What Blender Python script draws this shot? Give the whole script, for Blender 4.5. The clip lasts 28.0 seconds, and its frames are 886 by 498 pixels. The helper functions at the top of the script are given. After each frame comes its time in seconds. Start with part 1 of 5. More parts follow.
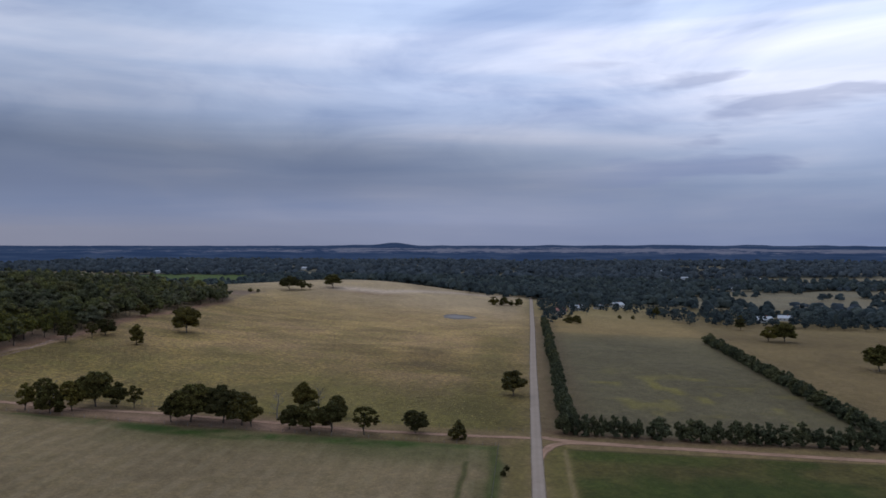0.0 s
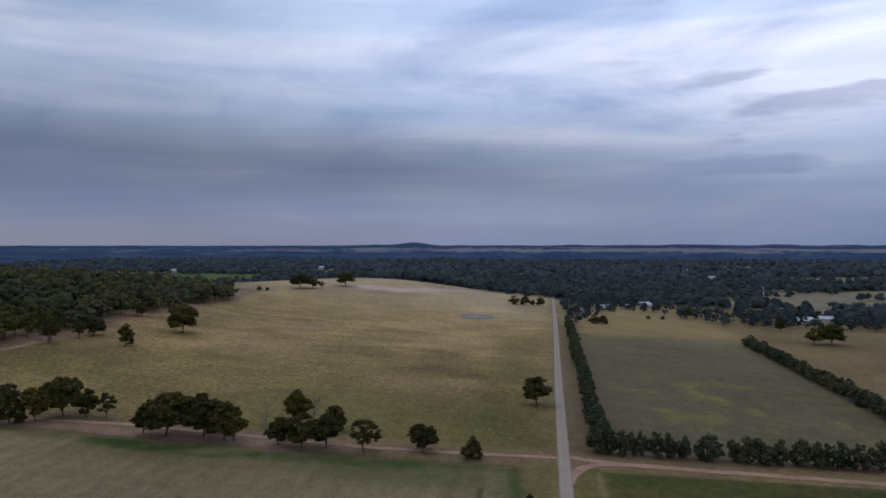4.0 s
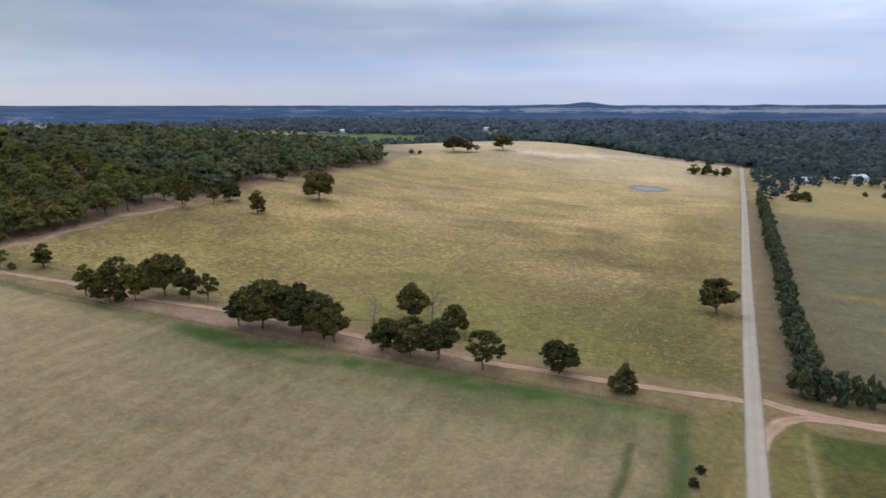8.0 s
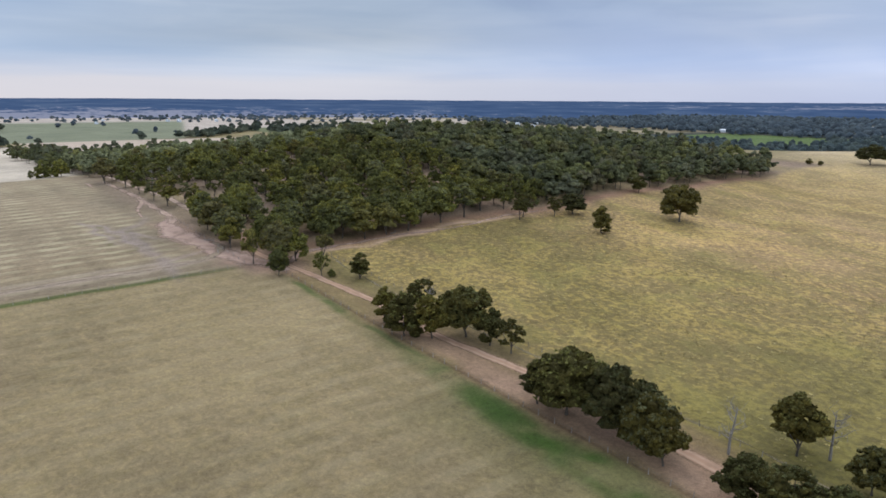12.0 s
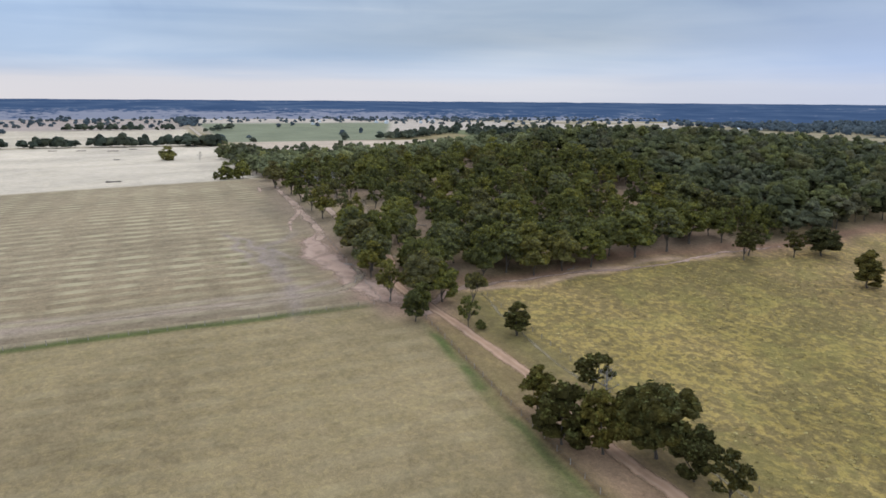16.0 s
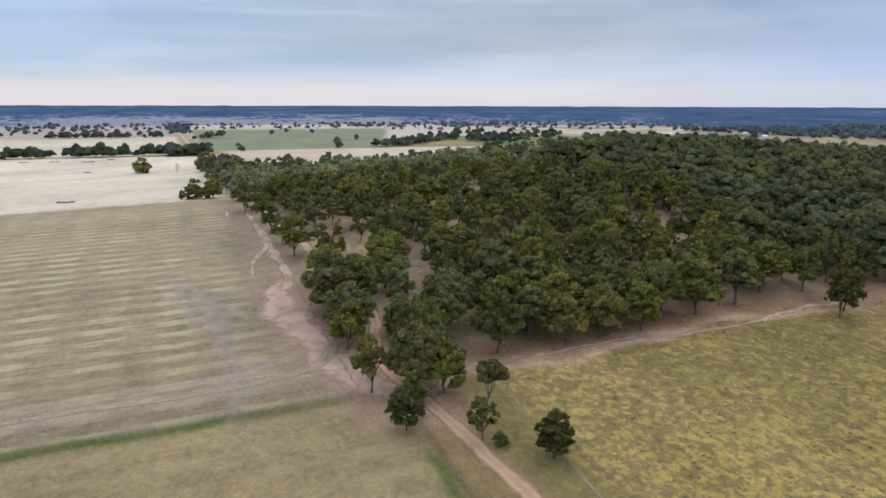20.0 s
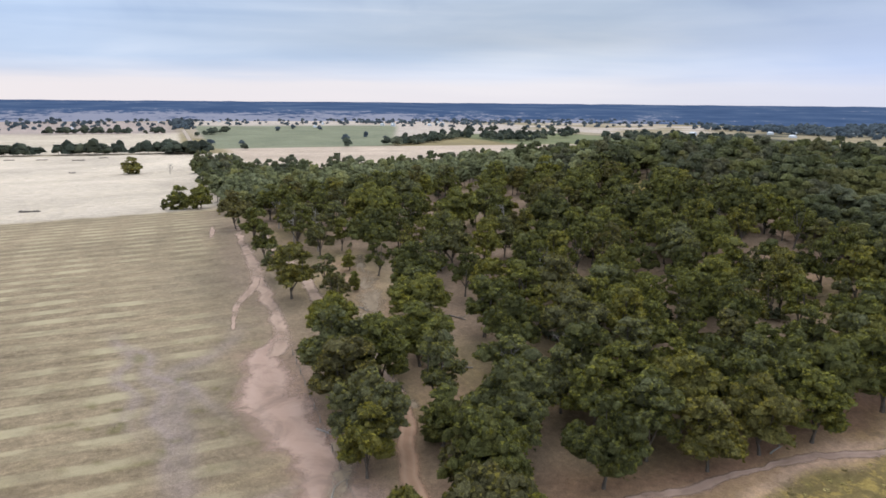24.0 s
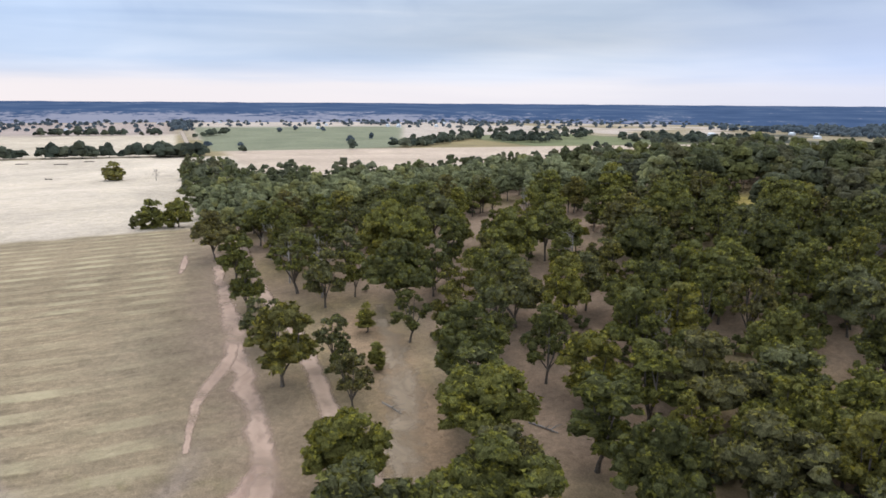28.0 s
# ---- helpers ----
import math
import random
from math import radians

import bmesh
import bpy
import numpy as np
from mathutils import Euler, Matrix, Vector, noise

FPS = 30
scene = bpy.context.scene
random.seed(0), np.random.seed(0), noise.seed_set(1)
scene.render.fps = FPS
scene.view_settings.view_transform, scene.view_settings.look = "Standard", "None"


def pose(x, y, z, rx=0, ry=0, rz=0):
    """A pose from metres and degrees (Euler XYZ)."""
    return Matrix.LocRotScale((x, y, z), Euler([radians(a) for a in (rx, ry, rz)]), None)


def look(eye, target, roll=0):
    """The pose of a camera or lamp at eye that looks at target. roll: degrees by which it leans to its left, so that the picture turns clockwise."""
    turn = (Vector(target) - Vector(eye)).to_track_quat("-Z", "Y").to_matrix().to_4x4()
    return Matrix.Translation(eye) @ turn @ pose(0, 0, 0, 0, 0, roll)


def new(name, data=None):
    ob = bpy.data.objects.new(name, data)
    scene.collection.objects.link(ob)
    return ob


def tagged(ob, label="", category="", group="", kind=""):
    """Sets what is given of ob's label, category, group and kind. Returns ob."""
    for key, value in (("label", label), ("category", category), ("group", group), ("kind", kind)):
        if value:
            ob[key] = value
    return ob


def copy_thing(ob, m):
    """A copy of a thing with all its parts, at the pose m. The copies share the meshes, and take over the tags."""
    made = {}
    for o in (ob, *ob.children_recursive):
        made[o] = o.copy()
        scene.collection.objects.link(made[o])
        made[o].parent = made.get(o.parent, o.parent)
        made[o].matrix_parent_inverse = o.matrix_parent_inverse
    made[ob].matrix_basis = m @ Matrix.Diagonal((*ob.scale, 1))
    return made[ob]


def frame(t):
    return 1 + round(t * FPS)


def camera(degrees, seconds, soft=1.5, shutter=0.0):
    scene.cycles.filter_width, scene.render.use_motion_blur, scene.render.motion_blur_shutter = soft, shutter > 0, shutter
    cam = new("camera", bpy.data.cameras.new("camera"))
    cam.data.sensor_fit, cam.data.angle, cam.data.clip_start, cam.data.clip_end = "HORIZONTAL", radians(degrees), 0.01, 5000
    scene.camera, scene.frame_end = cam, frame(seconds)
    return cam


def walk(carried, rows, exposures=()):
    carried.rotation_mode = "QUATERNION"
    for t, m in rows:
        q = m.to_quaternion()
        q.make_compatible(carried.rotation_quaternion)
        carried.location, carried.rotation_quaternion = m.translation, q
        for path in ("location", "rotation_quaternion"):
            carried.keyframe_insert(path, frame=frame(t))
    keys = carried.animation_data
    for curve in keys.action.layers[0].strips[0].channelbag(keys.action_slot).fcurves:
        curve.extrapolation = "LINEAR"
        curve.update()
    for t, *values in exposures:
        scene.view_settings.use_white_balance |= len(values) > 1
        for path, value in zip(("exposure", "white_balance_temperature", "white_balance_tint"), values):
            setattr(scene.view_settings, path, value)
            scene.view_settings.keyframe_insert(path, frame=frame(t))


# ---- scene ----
cam = camera(64.9, 28.0, soft=1.6)


def aim(east, north, height, turn, tilt, lean):
    return pose(east, north, height, 90 + tilt, 0, turn) @ pose(0, 0, 0, 0, 0, lean)


PATH = [
    # seconds, east, north, height, turn to the left, tilt, lean
    (0.0, -1.85, -257.12, 71.47, 6.74, -0.41, 0.08),
    (0.5, -2.18, -256.55, 73.75, 6.90, -0.34, 0.16),
    (1.0, -2.15, -254.84, 73.97, 7.17, -0.34, 0.35),
    (1.5, -2.41, -251.04, 73.22, 7.19, -0.28, 0.25),
    (2.0, -3.04, -245.84, 72.35, 7.26, -0.26, 0.23),
    (2.5, -3.22, -239.90, 71.60, 7.49, -0.34, 0.19),
    (4.5, -3.76, -214.99, 66.31, 8.67, -0.36, -0.07),
    (5.0, -4.30, -208.88, 66.06, 8.94, 0.16, -0.01),
    (5.1, -4.33, -207.60, 66.01, 9.02, -1.00, -0.02),
    (5.2, -4.36, -206.33, 65.95, 9.10, -2.40, -0.03),
    (5.3, -4.38, -205.06, 65.90, 9.18, -4.15, -0.04),
    (5.4, -4.41, -203.79, 65.84, 9.27, -6.00, -0.05),
    (5.5, -4.44, -202.52, 65.79, 9.35, -8.11, 0.08),
    (5.6, -4.50, -201.13, 65.96, 9.40, -9.90, 0.06),
    (5.7, -4.57, -199.75, 66.13, 9.44, -11.50, 0.04),
    (5.8, -4.63, -198.36, 66.31, 9.49, -11.80, 0.02),
    (6.0, -4.75, -195.59, 66.65, 9.58, -11.85, -0.02),
    (6.5, -4.83, -188.48, 66.86, 9.93, -11.83, -0.08),
    (7.0, -5.27, -180.79, 66.91, 11.02, -11.77, -0.06),
    (7.1, -5.42, -179.17, 66.95, 12.64, -11.77, -0.05),
    (7.2, -5.57, -177.55, 66.98, 14.26, -11.77, -0.05),
    (7.3, -5.72, -175.94, 67.02, 15.89, -11.76, -0.05),
    (7.4, -5.87, -174.32, 67.06, 17.51, -11.76, -0.05),
    (7.5, -6.02, -172.70, 67.10, 19.13, -11.76, -0.05),
    (8.0, -7.02, -164.92, 67.06, 22.25, -11.74, -0.00),
    (8.5, -8.91, -157.59, 67.71, 26.53, -11.85, 0.08),
    (9.0, -11.22, -149.95, 67.96, 33.24, -11.93, 0.12),
    (9.5, -14.75, -142.55, 67.93, 44.22, -11.99, 0.28),
    (9.6, -15.50, -141.10, 67.92, 45.54, -12.01, 0.29),
    (9.7, -16.24, -139.65, 67.92, 47.32, -12.04, 0.29),
    (9.8, -16.98, -138.20, 67.92, 48.91, -12.06, 0.30),
    (9.9, -17.73, -136.75, 67.91, 50.03, -12.08, 0.30),
    (10.0, -18.47, -135.30, 67.91, 50.83, -12.11, 0.31),
    (10.5, -23.17, -128.99, 68.16, 51.06, -12.22, 0.43),
    (11.0, -27.88, -123.18, 68.37, 51.32, -12.27, 0.43),
    (11.5, -32.79, -117.58, 68.52, 51.59, -12.25, 0.47),
    (13.5, -48.75, -94.28, 68.74, 53.28, -11.78, -0.10),
    (14.0, -56.18, -88.72, 68.26, 53.43, -11.65, 0.00),
    (14.2, -58.65, -86.38, 68.00, 53.59, -11.64, 0.02),
    (14.3, -59.75, -85.07, 68.07, 59.51, -11.68, 0.10),
    (14.4, -60.62, -83.49, 68.04, 65.96, -11.68, 0.07),
    (14.5, -61.54, -82.67, 68.04, 67.24, -11.73, 0.11),
    (15.0, -67.93, -78.87, 67.89, 66.46, -11.85, 0.18),
    (15.1, -69.26, -78.34, 67.89, 67.10, -11.88, 0.21),
    (15.2, -70.61, -77.81, 67.89, 68.20, -11.91, 0.23),
    (15.3, -71.94, -77.28, 67.89, 68.83, -11.95, 0.25),
    (15.5, -74.62, -76.23, 67.88, 68.95, -12.01, 0.30),
    (16.0, -81.41, -74.24, 67.91, 68.44, -12.07, 0.43),
    (16.5, -88.14, -72.41, 68.07, 68.16, -12.03, 0.46),
    (17.0, -95.02, -70.46, 68.44, 68.05, -11.95, 0.37),
    (17.5, -102.08, -68.31, 68.71, 67.91, -11.85, 0.26),
    (18.0, -108.80, -65.58, 68.83, 67.93, -11.78, 0.16),
    (18.5, -115.44, -63.01, 68.89, 67.98, -11.78, 0.04),
    (19.0, -121.98, -60.23, 69.04, 68.05, -11.73, 0.03),
    (19.5, -128.56, -56.94, 69.24, 68.19, -11.74, -0.03),
    (20.0, -135.06, -53.66, 69.35, 68.37, -11.73, 0.16),
    (20.5, -141.87, -51.06, 69.52, 68.44, -11.88, 0.15),
    (21.0, -149.25, -49.11, 69.49, 68.49, -11.92, 0.51),
    (21.5, -156.80, -47.75, 69.39, 68.55, -11.90, 0.76),
    (23.5, -186.68, -42.35, 68.43, 68.86, -12.00, 0.60),
    (24.0, -194.24, -41.09, 68.36, 68.94, -11.97, 0.50),
    (24.5, -201.68, -39.11, 68.35, 69.00, -11.90, 0.30),
    (25.0, -209.06, -37.04, 68.21, 68.98, -11.87, 0.22),
    (25.5, -216.44, -35.03, 67.87, 68.98, -11.83, 0.18),
    (26.0, -224.07, -33.46, 67.44, 69.00, -11.81, 0.23),
    (26.5, -231.33, -32.44, 67.03, 68.97, -11.90, 0.34),
    (27.0, -238.80, -31.43, 66.68, 69.07, -11.89, 0.48),
    (27.5, -246.60, -30.67, 66.33, 69.05, -11.91, 0.33),
    (28.0, -254.80, -29.56, 65.77, 69.21, -11.89, 0.40),
]

walk(
    cam,
    [(t, aim(*p)) for t, *p in PATH],
    [(0.0, -1.38, 5640, 18), (5.0, -1.42, 5600, 18), (5.2, -1.20, 5850, 17), (5.7, -0.24, 5930, 11), (8.5, -0.22, 5920, 12), (11.0, -0.10, 5900, 12), (16.0, -0.08, 5900, 10), (20.0, 0.0, 6040, 11), (25.0, 0.2, 6130, 13), (28.0, 0.25, 6150, 13)],
)

# ---- world and light ----
SUN_HEIGHT, SUN_WAY = radians(58), radians(-70)


class Net:
    """A small helper that adds nodes to one node tree and links them."""

    def __init__(self, tree):
        self.tree = tree
        tree.nodes.clear()

    def put(self, kind, ins=None, **sets):
        node = self.tree.nodes.new(kind)
        for key, value in sets.items():
            setattr_plain(node, key, value)
        for key, value in (ins or {}).items():
            slot = node.inputs[key]
            if isinstance(value, bpy.types.NodeSocket):
                self.tree.links.new(value, slot)
            else:
                slot.default_value = value
        return node

    def math(self, operation, a, b=0.0, clamp=False):
        return self.put("ShaderNodeMath", {0: a, 1: b}, operation=operation, use_clamp=clamp).outputs[0]

    def mix(self, fac, a, b, blend="MIX"):
        node = self.put("ShaderNodeMix", {0: fac, 6: a, 7: b}, data_type="RGBA", blend_type=blend)
        return node.outputs[2]

    def ramp(self, fac, *stops):
        node = self.put("ShaderNodeValToRGB", {0: fac})
        band = node.color_ramp
        while len(band.elements) < len(stops):
            band.elements.new(0.5)
        for element, (place, value) in zip(band.elements, stops):
            element.position = place
            element.color = (*value, 1) if isinstance(value, tuple) else (value, value, value, 1)
        return node.outputs[0]

    def noise(self, vector, scale, detail=4.0, rough=0.55, distortion=0.0):
        return self.put("ShaderNodeTexNoise", {"Vector": vector, "Scale": scale, "Detail": detail, "Roughness": rough, "Distortion": distortion}).outputs[0]

    def stretch(self, vector, x, y, z):
        return self.put("ShaderNodeMapping", {"Vector": vector, "Scale": (x, y, z)}).outputs[0]


def setattr_plain(node, key, value):
    if key == "operation":
        node.operation = value
    elif key == "use_clamp":
        node.use_clamp = value
    elif key == "data_type":
        node.data_type = value
    elif key == "blend_type":
        node.blend_type = value
    elif key == "attribute_name":
        node.attribute_name = value
    elif key == "sky_type":
        node.sky_type = value
    elif key == "sun_disc":
        node.sun_disc = value
    elif key == "sun_elevation":
        node.sun_elevation = value
    elif key == "sun_rotation":
        node.sun_rotation = value
    elif key == "wave_type":
        node.wave_type = value
    elif key == "bands_direction":
        node.bands_direction = value


def make_world():
    world = bpy.data.worlds.new("overcast sky")
    scene.world = world
    world.use_nodes = True
    net = Net(world.node_tree)
    way = net.put("ShaderNodeTexCoord").outputs["Generated"]
    xyz = net.put("ShaderNodeSeparateXYZ", {0: way})
    up = net.math("MAXIMUM", xyz.outputs[2], 0.0)
    # the cloud sheet lies flat overhead, so that it draws together towards the horizon
    flat = net.math("ADD", up, 0.2)
    sheet = net.put("ShaderNodeCombineXYZ", {0: net.math("DIVIDE", xyz.outputs[0], flat), 1: net.math("DIVIDE", xyz.outputs[1], flat), 2: 0.37}).outputs[0]
    big = net.noise(net.stretch(sheet, 0.55, 0.42, 1), 0.9, 4, 0.45, 0.5)
    small = net.noise(net.stretch(way, 1.1, 1.1, 13), 1.5, 5, 0.5, 0.35)
    cloud = net.math("ADD", net.math("MULTIPLY", big, 0.55), net.math("MULTIPLY", small, 0.45))
    tone = net.ramp(cloud, (0.38, (0.40, 0.52, 0.74)), (0.46, (0.49, 0.62, 0.82)), (0.54, (0.59, 0.71, 0.89)), (0.64, (0.79, 0.87, 0.99)))
    # an overcast sky is brighter overhead than at the horizon
    raised = net.math("MAXIMUM", net.math("ADD", net.math("ADD", up, 0.018), net.math("ADD", net.math("MULTIPLY", xyz.outputs[0], 0.07), net.math("MULTIPLY", net.math("MAXIMUM", xyz.outputs[0], 0.0), 0.05))), 0.0)
    lift = net.ramp(raised, (0.0, (1.0, 0.99, 0.97)), (0.11, (1.15, 1.12, 1.08)), (0.22, (2.15, 2.03, 1.86)), (0.36, (3.0, 2.78, 2.42)), (1.0, (2.7, 2.45, 2.1)))
    tone = net.mix(1.0, tone, lift, "MULTIPLY")
    # billows of the sheet, seen where it stands high
    billow = net.noise(sheet, 1.5, 6, 0.55, 0.6)
    tone = net.mix(net.ramp(up, (0.07, 0.0), (0.2, 1.0)), tone, net.mix(1.0, tone, net.ramp(billow, (0.34, (0.72, 0.76, 0.84)), (0.5, (1.0, 1.0, 1.0)), (0.66, (1.16, 1.14, 1.10))), "MULTIPLY"))
    bearing = net.math("ADD", net.math("MULTIPLY", xyz.outputs[1], 0.75), net.math("MULTIPLY", xyz.outputs[0], -0.65))
    tone = net.mix(net.math("MULTIPLY", net.ramp(bearing, (0.55, 0.0), (0.90, 1.0)), net.ramp(up, (0.035, 0.0), (0.08, 1.0), (0.13, 1.0), (0.175, 0.0))), tone, net.mix(1.0, tone, (0.80, 0.77, 0.72, 1), "MULTIPLY"))
    # lens-shaped dark clouds under the bright part, a violet bank beside it
    north = net.ramp(xyz.outputs[1], (0.55, 0.0), (0.8, 1.0))
    lens = net.noise(net.stretch(way, 1.6, 1.6, 9), 2.6, 4, 0.5, 0.25)
    lens = net.math("MULTIPLY", net.ramp(lens, (0.52, 0.0), (0.62, 1.0)), net.ramp(xyz.outputs[0], (0.0, 0.0), (0.18, 1.0)))
    lens = net.math("MULTIPLY", net.math("MULTIPLY", lens, north), net.ramp(up, (0.04, 0.0), (0.09, 1.0), (0.26, 0.7), (0.36, 0.2)))
    tone = net.mix(net.math("MULTIPLY", lens, 0.6), tone, (0.58, 0.68, 0.95, 1))
    bank = net.math("MULTIPLY", net.ramp(net.math("ADD", raised, net.math("MULTIPLY", big, 0.1)), (0.10, 1.0), (0.20, 0.0)), north)
    tone = net.mix(net.math("MULTIPLY", bank, 0.35), tone, (0.62, 0.72, 1.08, 1))
    tone = net.mix(net.math("MULTIPLY", net.math("MULTIPLY", north, net.ramp(net.math("ADD", xyz.outputs[0], 0.6), (0.08, 0.0), (0.45, 1.0))), net.ramp(up, (0.08, 0.5), (0.20, 1.0))), tone, net.mix(1.0, tone, (1.32, 1.30, 1.30, 1), "MULTIPLY"))
    # the clear, pale gap under the cloud's far edge
    west = net.math("ADD", net.math("MULTIPLY", xyz.outputs[0], -0.42), net.math("MULTIPLY", xyz.outputs[1], -0.30))
    west = net.math("ADD", west, 0.52, True)
    ragged = net.math("MULTIPLY", net.math("SUBTRACT", net.noise(net.stretch(way, 2, 2, 30), 1.5, 3), 0.5), 0.026)
    gap = net.ramp(net.math("ADD", up, ragged), (0.0, 1.0), (0.022, 0.95), (0.036, 0.35), (0.055, 0.0))
    tone = net.mix(net.math("MULTIPLY", gap, west, True), tone, (0.95, 0.87, 0.83, 1))
    clear = net.put("ShaderNodeTexSky", sky_type="NISHITA", sun_disc=False, sun_elevation=SUN_HEIGHT, sun_rotation=SUN_WAY).outputs[0]
    clear = net.mix(1.0, clear, (0.1, 0.1, 0.1, 1), "MULTIPLY")
    both = net.mix(0.93, clear, tone)
    back = net.put("ShaderNodeBackground", {"Color": both, "Strength": 0.88})
    net.put("ShaderNodeOutputWorld", {0: back.outputs[0]})


make_world()
sun_data = bpy.data.lights.new("sun", "SUN")
sun_data.energy, sun_data.angle, sun_data.color = 1.0, radians(28), (1.0, 0.95, 0.88)
sun = new("sun", sun_data)
sun.matrix_world = look((0, 0, 300), (75, -25, 300 - 80 * math.tan(SUN_HEIGHT)))

# ---- materials ----


def material(name):
    m = bpy.data.materials.new(name)
    m.use_nodes = True
    return m, Net(m.node_tree)


def finish(net, color, rough, bump=None, strength=0.3, distance=0.1, specular=0.3, metal=0.0):
    ins = {"Base Color": color, "Roughness": rough, "Specular IOR Level": specular, "Metallic": metal}
    if bump is not None:
        ins["Normal"] = net.put("ShaderNodeBump", {"Height": bump, "Strength": strength, "Distance": distance}).outputs[0]
    skin = net.put("ShaderNodeBsdfPrincipled", ins)
    net.put("ShaderNodeOutputMaterial", {0: skin.outputs[0]})


def place_of(net):
    return net.put("ShaderNodeNewGeometry").outputs["Position"]


def ground_material():
    m, net = material("dry grass and soil")
    p = place_of(net)
    flat = net.stretch(p, 1, 1, 0)
    cover = net.put("ShaderNodeAttribute", attribute_name="cover").outputs["Color"]
    tuft = net.put("ShaderNodeAttribute", attribute_name="tuft").outputs["Fac"]
    rows = net.put("ShaderNodeAttribute", attribute_name="rows").outputs["Fac"]
    wide = net.noise(flat, 0.012, 4, 0.55, 0.6)
    mid = net.noise(net.stretch(flat, 1.1, 0.9, 1), 0.15, 6, 0.7, 0.5)
    fine = net.noise(flat, 0.9, 6, 0.8, 0.6)
    grit = net.noise(flat, 4.0, 3, 0.75)
    shade = net.math("ADD", net.math("MULTIPLY", wide, 0.20), net.math("MULTIPLY", mid, 0.22))
    shade = net.math("ADD", shade, net.math("ADD", net.math("MULTIPLY", fine, 0.34), net.math("MULTIPLY", grit, 0.24)))
    level = net.ramp(shade, (0.38, 0.52), (0.5, 1.0), (0.58, 1.36), (0.64, 1.65))
    color = net.mix(1.0, cover, level, "MULTIPLY")
    # mats of pale straw, greener and browner growth between them, single tussocks
    blob = net.noise(net.stretch(flat, 1.0, 1.1, 1), 0.42, 7, 0.68, 0.3)
    drift = net.noise(flat, 0.022, 4, 0.6, 0.8)
    mat = net.math("ADD", net.math("MULTIPLY", blob, 0.72), net.math("MULTIPLY", drift, 0.28))
    straw = net.math("MULTIPLY", net.ramp(mat, (0.495, 0.0), (0.555, 1.0)), tuft)
    color = net.mix(net.math("MULTIPLY", straw, 0.78), color, net.mix(1.0, color, (1.88, 1.84, 1.36, 1), "MULTIPLY"))
    under = net.math("MULTIPLY", net.ramp(mat, (0.42, 1.0), (0.465, 0.0)), tuft)
    color = net.mix(net.math("MULTIPLY", under, 0.38), color, net.mix(1.0, color, (0.60, 0.66, 0.56, 1), "MULTIPLY"))
    bloom = net.math("MULTIPLY", net.ramp(net.noise(net.stretch(flat, 1, 1, 1), 0.055, 6, 0.7, 1.0), (0.50, 0.0), (0.60, 1.0)), tuft)
    color = net.mix(net.math("MULTIPLY", bloom, 0.28), color, (0.270, 0.222, 0.060, 1))
    cell = net.put("ShaderNodeTexVoronoi", {"Vector": net.mix(0.12, flat, net.put("ShaderNodeTexNoise", {"Vector": flat, "Scale": 0.3}).outputs[1]), "Scale": 0.24}).outputs["Distance"]
    tussock = net.math("MULTIPLY", net.ramp(cell, (0.05, 1.0), (0.12, 0.0)), tuft)
    color = net.mix(net.math("MULTIPLY", tussock, 0.6), color, (0.07, 0.06, 0.028, 1))
    # mown rows, lying swathes and the passes across them
    streak = net.noise(net.stretch(flat, 1.5, 0.32, 1), 0.5, 5, 0.65, 0.5)
    color = net.mix(net.math("MULTIPLY", rows, 0.55), color, net.mix(1.0, color, net.ramp(streak, (0.34, 0.62), (0.5, 1.0), (0.64, 1.38)), "MULTIPLY"))
    wave = net.put("ShaderNodeTexWave", {"Vector": flat, "Scale": 0.042, "Distortion": 2.0, "Detail": 4.0, "Detail Scale": 0.8}, wave_type="BANDS", bands_direction="X").outputs["Fac"]
    cross = net.put("ShaderNodeTexWave", {"Vector": flat, "Scale": 0.020, "Distortion": 1.6, "Detail": 3.0, "Detail Scale": 0.6}, wave_type="BANDS", bands_direction="Y").outputs["Fac"]
    broken = net.ramp(net.noise(net.stretch(flat, 0.5, 0.12, 1), 0.5, 4, 0.6), (0.34, 0.25), (0.50, 1.0))
    worn = net.ramp(net.noise(flat, 0.03, 4, 0.6, 0.7), (0.40, 0.30), (0.56, 1.0))
    line = net.math("MULTIPLY", net.math("MULTIPLY", net.ramp(wave, (0.45, 0.0), (0.75, 1.0)), broken), net.math("MULTIPLY", rows, worn))
    color = net.mix(net.math("MULTIPLY", net.math("MULTIPLY", line, net.ramp(cross, (0.2, 0.45), (0.6, 1.0))), 0.60), color, (0.46, 0.378, 0.222, 1))
    height = net.math("ADD", fine, net.math("MULTIPLY", mid, 1.5))
    finish(net, color, 0.95, height, 0.8, 0.6, 0.1)
    return m


